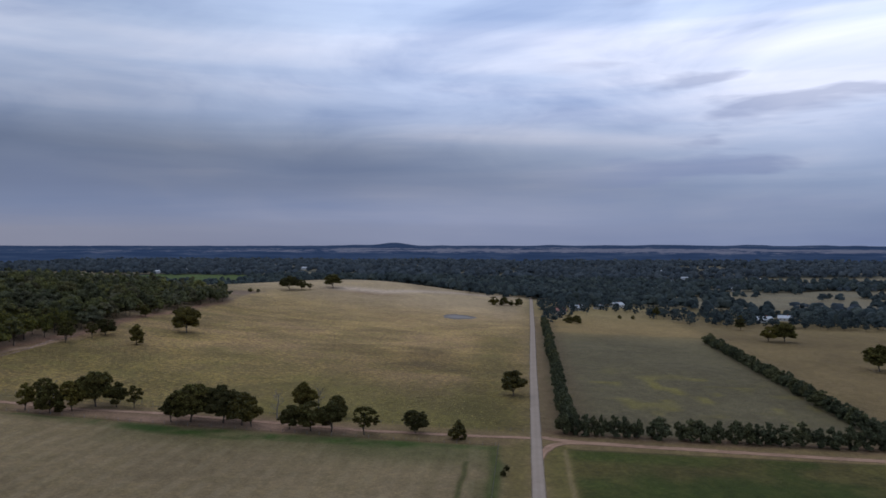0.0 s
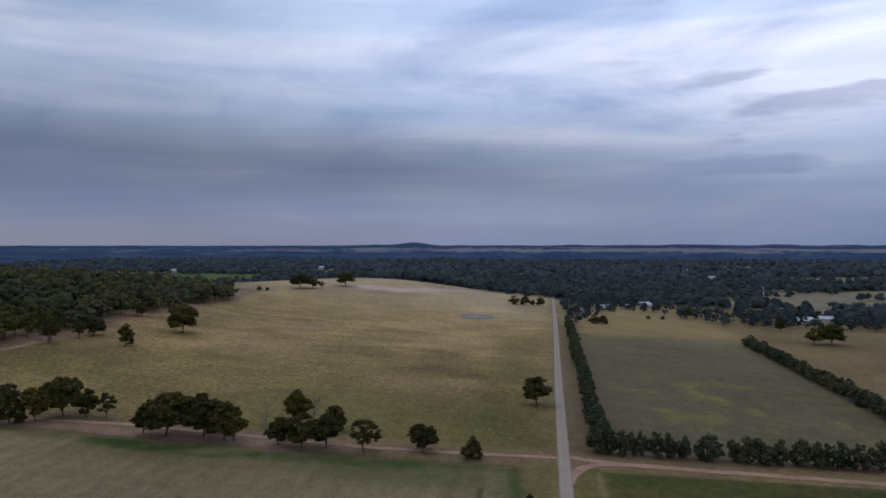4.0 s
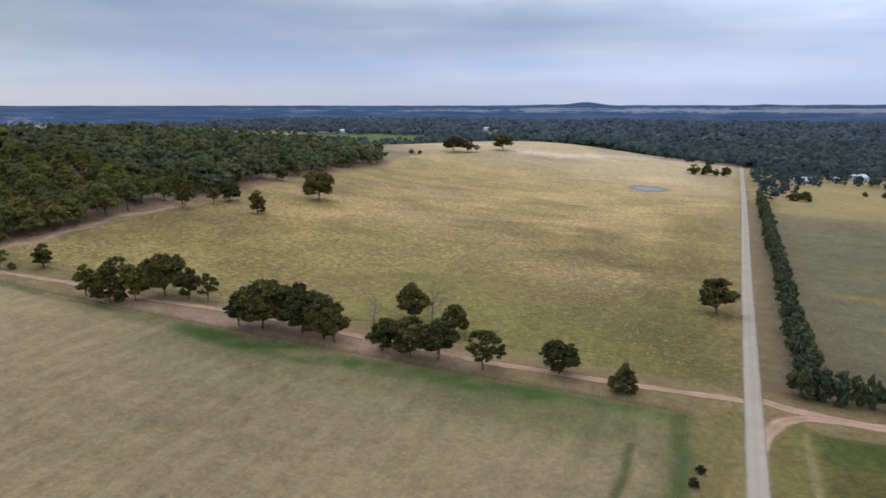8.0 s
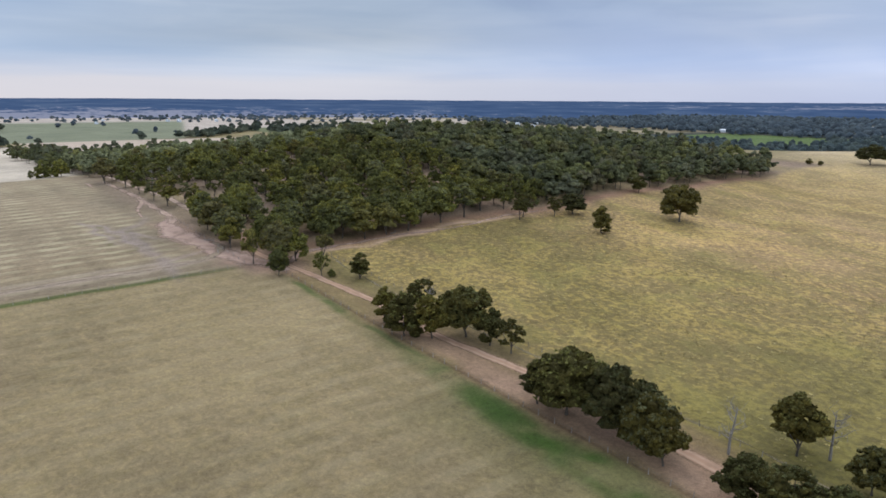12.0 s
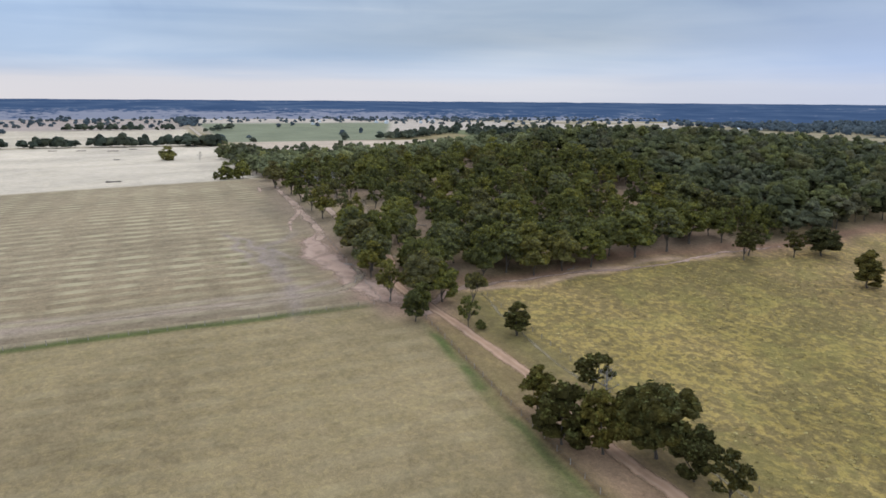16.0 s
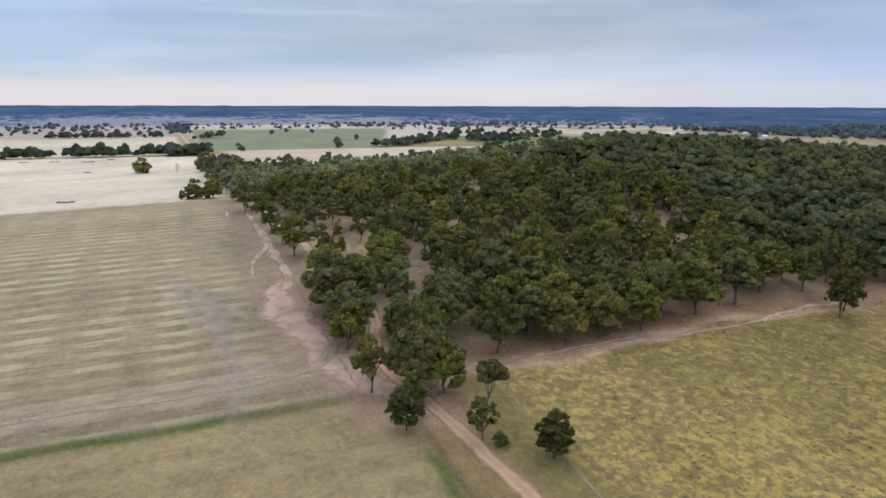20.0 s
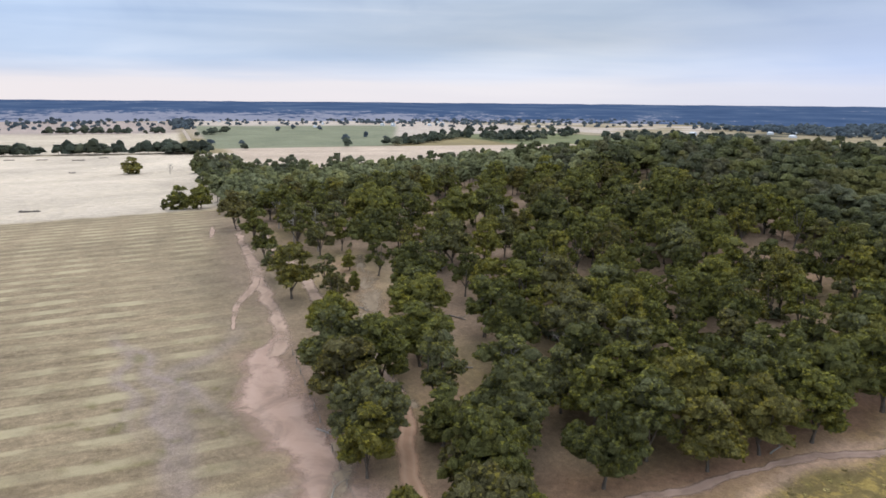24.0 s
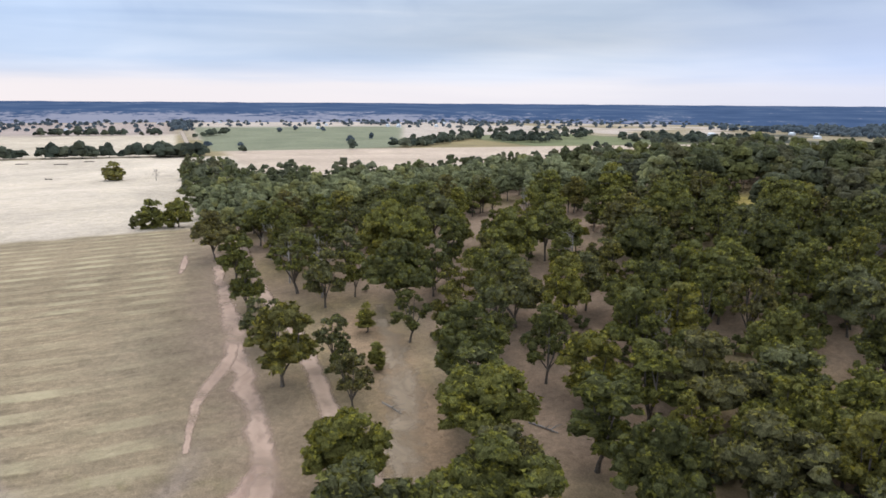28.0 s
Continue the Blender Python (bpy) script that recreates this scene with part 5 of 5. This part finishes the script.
def small_tree(seed, high, wide, base, bunches, puffs, sprays, size, sides=4):
    """Arrays of a plainer tree for the mass: leaves first, then the stem."""
    r = np.random.default_rng(seed)
    ends, sizes, centres, spread = crown_places(r, high, wide, base, bunches, max(puffs, 1))
    if puffs:
        parts = [leaf_puffs(r, centres, spread * 1.1, 0.92, False), leaf_puffs(r, ends, sizes * 0.7, 0.75, False)]
    else:
        parts = [leaf_puffs(r, ends, sizes * 1.3, 0.82, False)]
    if sprays:
        parts.append(leaf_sprays(r, centres, spread * 1.1, 0.92, sprays, size))
    leaves = merge(*parts)
    stem = tube([(0, 0, -0.4), (0.1, 0, base), (0.2, 0.1, (base + high) * 0.55)], [0.24, 0.17, 0.08], sides)
    verts, tris = merge(leaves, stem)
    return verts, tris, np.r_[np.zeros(len(leaves[1])), np.ones(len(stem[1]))]


def mass_of_trees(name, label, category, places, forms, seed, sizes, leaf=None):
    """Many trees as one object, for woods whose trees nobody could count."""
    r = np.random.default_rng(seed)
    verts, tris, mats, tint, start = [], [], [], [], 0
    for x, y in places:
        v, t, m = forms[int(r.integers(len(forms)))]
        a, s = r.uniform(0, 6.28), r.uniform(*sizes)
        c, d = math.cos(a) * s, math.sin(a) * s
        w = np.empty_like(v)
        w[:, 0], w[:, 1] = v[:, 0] * c - v[:, 1] * d + x, v[:, 0] * d + v[:, 1] * c + y
        w[:, 2] = v[:, 2] * s * r.uniform(0.85, 1.15) + float(land(x, y))
        verts.append(w)
        tris.append(t + start)
        mats.append(m)
        tint.append(np.full(len(v), r.random()))
        start += len(v)
    mesh = link_mesh(name, np.concatenate(verts), np.concatenate(tris), [leaf or LEAF_FAR, BARK], np.concatenate(mats), [("tint", "FLOAT", np.concatenate(tint))], smooth=leaf in (LEAF_HAZE_BLUE, LEAF_HAZY))
    return tagged(new(name, mesh), label, category, kind="stuff")


MID_FORMS = [small_tree(40 + k, 13.0, 10.5 + (k % 3), 2.2, 9, 5, 90, 0.32) for k in range(7)]
BACK_FORMS = [small_tree(50 + k, 13.0, 11.0 + (k % 3), 1.6, 7, 2, 0, 0.45, 3) for k in range(6)]
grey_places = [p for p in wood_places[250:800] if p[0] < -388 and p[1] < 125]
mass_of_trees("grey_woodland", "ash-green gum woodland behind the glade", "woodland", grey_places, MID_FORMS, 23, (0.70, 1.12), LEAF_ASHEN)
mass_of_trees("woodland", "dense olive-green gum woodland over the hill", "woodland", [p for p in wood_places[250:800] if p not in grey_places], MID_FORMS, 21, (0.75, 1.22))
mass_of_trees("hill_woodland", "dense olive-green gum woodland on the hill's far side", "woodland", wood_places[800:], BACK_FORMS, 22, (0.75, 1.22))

UNDER_FORMS = [small_tree(70 + k, 3.0, 4.0, 0.0, 4, 2, 20, 0.22) for k in range(4)]
under_places = []
for k, (x, y) in enumerate(wood_places[:420]):
    a = hashed(x, y, 13) * 6.28
    if hashed(x, y, 17) < 0.75:
        under_places.append((x + 4.4 * math.cos(a), y + 4.4 * math.sin(a)))
mass_of_trees("undergrowth", "low grey-green scrub between the gum trees", "scrub", [p for p in under_places if float(wood_density(*p)) > 0.5], UNDER_FORMS, 24, (0.6, 1.3))

# ---- far trees ----
FAR_FORMS = [small_tree(60 + k, 11.5, 14.0, 0.8, 6, 0, 0, 1.0, 3) for k in range(5)]
SPECK_FORMS = [small_tree(80 + k, 7.0, 12.0, 0.2, 3, 0, 0, 1.0, 3) for k in range(4)]


def scatter(x0, x1, y0, y1, step, chance, seed, keep=None):
    r = np.random.default_rng(seed)
    gx, gy = np.meshgrid(np.arange(x0, x1, step), np.arange(y0, y1, step))
    gx = gx.ravel() + r.uniform(-0.5, 0.5, gx.size) * step
    gy = gy.ravel() + r.uniform(-0.5, 0.5, gy.size) * step
    p = chance(gx, gy) if callable(chance) else chance
    ok = r.random(gx.size) < p
    if keep is not None:
        ok &= keep(gx, gy)
    return list(zip(gx[ok], gy[ok]))


def north_wood(x, y):
    front = 640 + 60 * (patches(x, y * 0, 120, 3) - 0.5) + np.clip(-x - 250, 0, 600) * 0.25 - np.clip(x - 120, 0, 120) * 1.3
    gaps = clearing(x, y)
    open_east = np.maximum(box(x, y, 300, 1600, 690, 1045, 8) * (1 - 0.8 * rise(patches(x, y * 3, 90, 14), 0.80, 0.03)), box(x, y, 130, 900, 520, 690, 8) * 0.3)
    vines = box(x, y, -880, -540, 960, 1310, 8)
    return rise(y, front, 8) * (1 - gaps) * (1 - vines) * (1 - open_east) * (1 - box(x, y, -6, 15, 380, 660, 1))


near_north = scatter(-750, 900, 430, 1250, 13.5, lambda x, y: 0.97 * north_wood(x, y), 31)
far_north = scatter(-1700, 1500, 1250, 2560, 24, lambda x, y: 0.9 * (1 - clearing(x, y)) * rise(y, 1250, 10) * (1 - box(x, y, 490, 1900, 1150, 1400, 8)), 32)
mass_of_trees("north_forest", "dark green forest beyond the paddocks", "forest", near_north, FAR_FORMS, 33, (0.65, 1.15), LEAF_HAZE_BLUE)
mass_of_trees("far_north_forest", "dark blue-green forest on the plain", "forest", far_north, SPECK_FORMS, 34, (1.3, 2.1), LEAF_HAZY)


def garden(x, y):
    return np.maximum(box(x, y, 9, 24 + 0.25 * (y - 370), 362, 560, 4) * 0.65, box(x, y, 125, 330, 400, 520, 6) * rise(patches(x, y, 40, 6), 0.30, 0.05)) + box(x, y, 28, 130, 515, 640, 5) * 0.6 * rise(patches(x, y, 22, 6), 0.35, 0.05)


mass_of_trees("farm_trees", "dark trees sheltering the farm houses", "trees", scatter(0, 340, 360, 640, 9.0, lambda x, y: garden(x, y) * (1 - box(x, y, -6, 13, 350, 660, 0.5)), 35), BACK_FORMS, 36, (0.5, 0.85), LEAF_HAZE_BLUE)
belt = scatter(-1104, -1088, -330, -5, 9, lambda x, y: 0.4 + 0.55 * rise(patches(x, y, 28, 8), 0.45, 0.05), 37)
belt += scatter(-1118, -1072, -45, 2, 10, 0.9, 38)
belt += scatter(-1480, -1205, 265, 640, 13, lambda x, y: 0.9 * box(x + 1.1 * (y - 270), y, -1235, -1200, 265, 520, 6), 39)
belt += scatter(-1215, -1155, 48, 250, 14, lambda x, y: 0.55 * rise(-np.abs(x + 1163 + 0.16 * (y - 54)), -7, 1) * rise(patches(x, y, 26, 4), 0.4, 0.05), 40) + scatter(-1725, -1690, -320, -30, 13, lambda x, y: 0.75 * rise(patches(x * 0, y, 34, 15), 0.5, 0.04), 51) + scatter(-1760, -1550, -10, 80, 15, lambda x, y: 0.8 * box(x + 2.6 * y, y, -1590, -1550, -10, 80, 10), 52) + scatter(-1700, -1100, 500, 950, 20, lambda x, y: 0.7 * rise(patches(x, y, 110, 22), 0.6, 0.04), 41)
mass_of_trees("plain_trees", "rows and groups of dark trees on the plain", "trees", belt, FAR_FORMS, 42, (0.7, 1.35), LEAF_PLAIN)
plain = scatter(-2560, -1780, -1500, 1600, 20, lambda x, y: 0.035 + 0.05 * rise(-x, 2100, 60) + 0.55 * rise(patches(x * 2.4, y, 130, 12) + 0.08 * rise(-x, 2300, 60), 0.80, 0.03) + 0.95 * box(x, y, -2560, -1965, -42, 5, 5), 43, lambda x, y: ~((x > -2110) & (y > 12) & (y < 266 + 0.32 * (-1213 - x))))
plain += scatter(-2100, -1300, 30, 400, 42, 0.03, 53)
plain += scatter(-2000, -700, -1500, -330, 32, lambda x, y: 0.25 * rise(patches(x, y, 140, 13), 0.6, 0.05), 44)
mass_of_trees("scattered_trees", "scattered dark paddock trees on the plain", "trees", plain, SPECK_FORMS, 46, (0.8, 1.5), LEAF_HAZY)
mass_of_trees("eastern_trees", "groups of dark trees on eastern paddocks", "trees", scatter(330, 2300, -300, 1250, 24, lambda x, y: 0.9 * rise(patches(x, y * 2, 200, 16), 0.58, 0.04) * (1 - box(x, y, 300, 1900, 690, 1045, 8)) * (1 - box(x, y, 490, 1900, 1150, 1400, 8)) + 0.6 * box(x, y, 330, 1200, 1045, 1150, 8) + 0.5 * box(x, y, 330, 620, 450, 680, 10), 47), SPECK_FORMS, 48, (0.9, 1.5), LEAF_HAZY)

# ---- tussocks ----
def make_tussocks(name, label, places, seed, size):
    """Clumps of dry grass: a few bent blades of straw each, as one object."""
    r = np.random.default_rng(seed)
    xy = np.array(places)
    n = len(xy)
    base = np.stack([xy[:, 0], xy[:, 1], land(xy[:, 0], xy[:, 1]) - 0.03], 1)
    verts, tris, tint = [], [], []
    tone = r.random(n)
    for k in range(4):
        turn = r.uniform(0, 6.28, n)
        wide, high = size * r.uniform(0.7, 1.6, n), size * r.uniform(0.15, 0.45, n)
        side = np.stack([np.cos(turn) * wide, np.sin(turn) * wide, 0 * wide], 1)
        lean = np.stack([np.sin(turn) * wide, -np.cos(turn) * wide, high], 1)
        corner = np.stack([base - side * 0.5, base + side * 0.5, base + lean + side * 0.8, base + lean - side * 0.8], 1)
        start = len(tris) and sum(len(v) for v in verts)
        verts.append(corner.reshape(-1, 3))
        i = start + np.arange(n)[:, None] * 4
        tris.append(np.concatenate([i + (0, 1, 2), i + (0, 2, 3)]))
        tint.append(np.repeat(tone, 4))
    mesh = link_mesh(name, np.concatenate(verts), np.concatenate(tris), [TUSSOCK], attributes=[("tint", "FLOAT", np.concatenate(tint))])
    return tagged(new(name, mesh), label, "grass", kind="stuff")


def tufted(x, y):
    return 0.55 * (0.25 + 0.75 * rise(patches(x, y, 6, 51) * 0.6 + patches(x, y, 19, 52) * 0.4, 0.5, 0.06))


make_tussocks("tussock_grass", "yellow and brown tussocks in the dry paddock", scatter(-262, -12, 14, 150, 1.6, tufted, 61), 62, 0.33)

# ---- buildings, fences and small things ----
def solid(name, verts, faces, mat):
    mesh = bpy.data.meshes.new(name)
    mesh.from_pydata([tuple(map(float, v)) for v in verts], [], faces)
    mesh.materials.append(mat)
    mesh.update()
    return mesh


def slab(name, x0, x1, y0, y1, z0, z1, mat):
    v = [(x, y, z) for z in (z0, z1) for x, y in ((x0, y0), (x1, y0), (x1, y1), (x0, y1))]
    return solid(name, v, [(0, 3, 2, 1), (4, 5, 6, 7), (0, 1, 5, 4), (1, 2, 6, 5), (2, 3, 7, 6), (3, 0, 4, 7)], mat)


def make_house(x, y, turn, long, deep, tall, roof_mat, label, name="farmhouse"):
    """A gabled house: walls, roof with eaves, veranda, windows, door, chimney."""
    thing = new(name)
    a, b, ridge = long / 2, deep / 2, tall + deep * 0.28
    walls = [(-a, -b, -0.4), (a, -b, -0.4), (a, b, -0.4), (-a, b, -0.4), (-a, -b, tall), (a, -b, tall), (a, b, tall), (-a, b, tall), (-a, 0, ridge - 0.1), (a, 0, ridge - 0.1)]
    part("wall", solid("wall", walls, [(0, 1, 5, 4), (2, 3, 7, 6), (1, 2, 6, 9, 5), (3, 0, 4, 8, 7)], WHITE_WALL), thing)
    e = 0.55
    for side in (-1, 1):
        low = tall - e * 0.28 * 2
        v = [(-a - e, side * (b + e), low), (a + e, side * (b + e), low), (a + e, 0, ridge), (-a - e, 0, ridge)]
        v += [(p[0], p[1], p[2] + 0.12) for p in v]
        f = [(0, 1, 2, 3), (7, 6, 5, 4), (0, 4, 5, 1), (1, 5, 6, 2), (2, 6, 7, 3), (3, 7, 4, 0)]
        part("roof", solid("roof", v, f, roof_mat), thing)
    part("chimney", slab("chimney", a * 0.4, a * 0.4 + 0.8, -0.4, 0.4, ridge - 0.8, ridge + 1.0, RED_IRON), thing)
    for side in (-1, 1):
        for k in range(3):
            cx = -a + long * (k + 0.6) / 3.2
            y0, y1 = sorted((side * (b - 0.05), side * (b + 0.06)))
            w = part("window", slab("window", cx - 0.7, cx + 0.7, y0, y1, 0.9, 2.1, WHITE_WALL), thing)
            y0, y1 = sorted((side * (b + 0.02), side * (b + 0.08)))
            part("pane", slab("pane", cx - 0.6, cx + 0.6, y0, y1, 1.0, 2.0, PANE), w)
    part("door", slab("door", a * 0.55, a * 0.55 + 0.95, -b - 0.06, -b + 0.03, 0.0, 2.05, RED_IRON), thing)
    thing.matrix_basis = pose(x, y, float(land(x, y)) + 0.1, 0, 0, turn)
    return tagged(thing, label, "house", "farm buildings")


for x, y, turn, long, deep, tall, mat, label in (
    (233, 468, 15, 17, 9, 3.0, IRON, "white farmhouse with a pale iron roof among trees"),
    (262, 492, -20, 12, 8, 3.2, IRON, "small white farm shed with an iron roof"),
    (54, 522, 5, 15, 9, 3.0, IRON, "white farmhouse with an iron roof behind dark bushes"),
    (82, 556, 30, 10, 7, 3.0, IRON, "small farm shed with a pale iron roof"),
    (34, 470, 0, 12, 8, 3.0, RED_IRON, "farmhouse with a faded red roof among trees"),
    (108, 602, 40, 16, 9, 3.4, IRON, "long pale farm shed at the forest edge"),
    (118, 690, 10, 12, 8, 3.0, IRON, "white farm building at the forest edge"),
    (-655, 322, 25, 22, 11, 4.2, IRON, "pale farm shed beyond the wood"),
):
    make_house(x, y, turn, long, deep, tall, mat, label)

# far buildings, specks of pale roof in the trees
verts, faces = [], []
rng = np.random.default_rng(77)
for x0, x1, y0, y1, count in ((-960, -200, 1330, 1900, 26), (-1750, -1250, 900, 1500, 10), (-2500, -1900, -700, 900, 14), (300, 1100, 1000, 1700, 10), (-1500, -900, 1500, 2300, 12)):
    for _ in range(count):
        x, y, w, d, t = rng.uniform(x0, x1), rng.uniform(y0, y1), rng.uniform(4, 8), rng.uniform(3, 5), rng.uniform(1.5, 3.0)
        z, n = float(land(x, y)) + 2.0, len(verts)
        verts += [(x - w, y - d, z - 5), (x + w, y - d, z - 5), (x + w, y + d, z - 5), (x - w, y + d, z - 5), (x - w, y - d, z + t), (x + w, y - d, z + t), (x + w, y + d, z + t), (x - w, y + d, z + t), (x - w, y, z + t + 2.2), (x + w, y, z + t + 2.2)]
        faces += [tuple(k + n for k in f) for f in ((0, 1, 5, 4), (2, 3, 7, 6), (1, 2, 6, 9, 5), (3, 0, 4, 8, 7), (4, 5, 9, 8), (6, 7, 8, 9))]
tagged(new("far_buildings", solid("far_buildings", verts, faces, IRON)), "pale roofs of distant farm buildings among trees", "buildings", kind="stuff")


def make_fence(line, label, gap=4.5):
    """Posts and four wires along a line."""
    line = np.array(line, float)
    run = np.r_[0, np.cumsum(np.hypot(*np.diff(line, axis=0).T))]
    s = np.linspace(0, run[-1], int(run[-1] / gap) + 1)
    xs, ys = np.interp(s, run, line[:, 0]), np.interp(s, run, line[:, 1])
    thing = new("wire_fence")
    shared = link_mesh("post", *tube([(0, 0, -0.3), (0, 0, 0.6), (0.01, 0, 1.25)], [0.085, 0.08, 0.075], 6), [POST])
    places = [(x, y, float(land(x, y))) for x, y in zip(xs, ys)]
    for k, (x, y, z) in enumerate(places):
        post = part("post", shared, thing)
        lean = hashed(x, y, 2) - 0.5
        post.matrix_basis = Matrix.LocRotScale((x, y, z), Euler((lean * 0.12, (hashed(x, y, 4) - 0.5) * 0.12, 0)), (1, 1, 0.9 + 0.2 * hashed(x, y, 9)))
    for height in (0.3, 0.6, 0.88, 1.12):
        part("wire", link_mesh("wire", *tube([(x, y + 0.085, z + height) for x, y, z in places], np.full(len(places), 0.012), 3), [WIRE]), thing)
    return tagged(thing, label, "fence")


make_fence([(-12, -13), (-262, -13)], "old wire fence with timber posts along the green drain")
make_fence([(-263.3, -14), (-263.3, -190)], "old wire fence with timber posts between two fields")
make_fence([(-2.5, 6.5), (-60, 7.5), (-140, 12), (-200, 9.5), (-258, 9.5)], "old wire fence with timber posts beside the yellow paddock")
make_fence([(-266, -20.5), (-300, -21), (-332, -21)], "old wire fence with timber posts below the wood")
make_fence([(-11, -14), (-11, -120)], "old wire fence with timber posts along the road paddock")


def make_dam():
    """A nearly dry dam: a mud flat inside a low bank."""
    turn = np.linspace(0, 2 * np.pi, 40, endpoint=False)
    rag = 1 + 0.08 * np.sin(3 * turn + 1) + 0.05 * np.sin(7 * turn)

    def ring(rx, ry, lift):
        out = []
        for a, r in zip(turn, rag):
            x, y = -62 + rx * r * math.cos(a), 374 + ry * r * math.sin(a)
            out.append((x, y, float(land(x, y)) + lift))
        return out

    flat = ring(11.0, 12.0, 0.10) + [(-62, 374, float(land(-62, 374)) + 0.10)]
    tagged(new("farm_dam", solid("farm_dam", flat, [(k, (k + 1) % 40, 40) for k in range(40)], WATER)), "nearly dry farm dam with wet grey mud", "dam", kind="structure")
    rings = ring(10.7, 11.7, 0.12) + ring(12.6, 14.0, 0.75) + ring(15.0, 17.0, -0.05)
    faces = [(j * 40 + k, (j + 1) * 40 + k, (j + 1) * 40 + (k + 1) % 40, j * 40 + (k + 1) % 40) for j in range(2) for k in range(40)]
    tagged(new("dam_bank", solid("dam_bank", rings, faces, MUD)), "low bare mud bank round the farm dam", "bank", kind="structure")


make_dam()


def make_log(x, y, turn, long, thick):
    """A fallen trunk with stubs of branches."""
    rng = np.random.default_rng(int(abs(x * 13 + y)))
    thing = new("fallen_log")
    part("trunk", link_mesh("trunk", *tube([(-long / 2, 0, thick), (-long * 0.1, 0.1, thick * 0.9), (long / 2, -0.1, thick * 0.8)], [thick, thick * 0.85, thick * 0.5], 7), [BLEACHED]), thing)
    for k in range(3):
        at = rng.uniform(-0.1, 0.45) * long
        part("limb", link_mesh("limb", *tube([(at, 0, thick), (at + 0.5, rng.normal() * 0.8, thick + 0.5), (at + 1.2, rng.normal() * 1.6, thick + 0.7)], [thick * 0.4, thick * 0.3, thick * 0.12], 5), [BLEACHED]), thing)
    thing.matrix_basis = pose(x, y, float(land(x, y)) - 0.03, 0, 0, turn)
    tagged(thing, "grey fallen gum trunk on bare ground", "log", "fallen logs")


for x, y, turn, long, thick in ((-314.5, 8, 70, 7, 0.30), (-270, 45, 110, 4, 0.16), (-352, -1, 20, 5, 0.18), (-372, 27, 140, 6, 0.22), (-338, 18, 30, 5, 0.2), (-284, -23, 160, 4.5, 0.16), (-300, -20.5, 35, 5, 0.2)):
    make_log(x, y, turn, long, thick)


def make_brush_pile(x, y, turn, long):
    """A low heap of pushed-up dead branches in the stubble."""
    rng = np.random.default_rng(int(abs(x + 7 * y)))
    thing = new("brush_pile")
    for k in range(14):
        at = rng.uniform(-0.5, 0.5) * long
        a, reach = rng.uniform(0, 6.28), rng.uniform(1.0, 2.2)
        p = np.array((at, rng.normal() * 0.6, rng.uniform(0.15, 0.7)))
        q = p + (math.cos(a) * reach, math.sin(a) * reach * 0.6, rng.uniform(-0.1, 0.6))
        part("branch", link_mesh("branch", *tube([p, (p + q) / 2 + (0, 0, 0.12), q], [0.16, 0.12, 0.05], 5), [BARK]), thing)
    for k in range(5):
        spot = np.array([((k / 4 - 0.5) * 0.85 * long, rng.normal() * 0.3, 0.2)])
        part("mound", link_mesh("mound", *clump_cores(rng, spot, np.array([long * 0.14]), 0.45, 1.0), [BARK]), thing)
    thing.matrix_basis = pose(x, y, float(land(x, y)) - 0.05, 0, 0, turn)
    tagged(thing, "low dark heap of dead branches in pale stubble", "brush pile", "brush piles in the stubble")


for x, y, turn, long in ((-570, -107, 75, 9), (-1032, -201, 90, 9), (-1025, -170, 90, 10), (-1008, -134, 90, 11), (-1038, -113, 90, 9), (-844, -121, 60, 6)):
    make_brush_pile(x, y, turn, long)
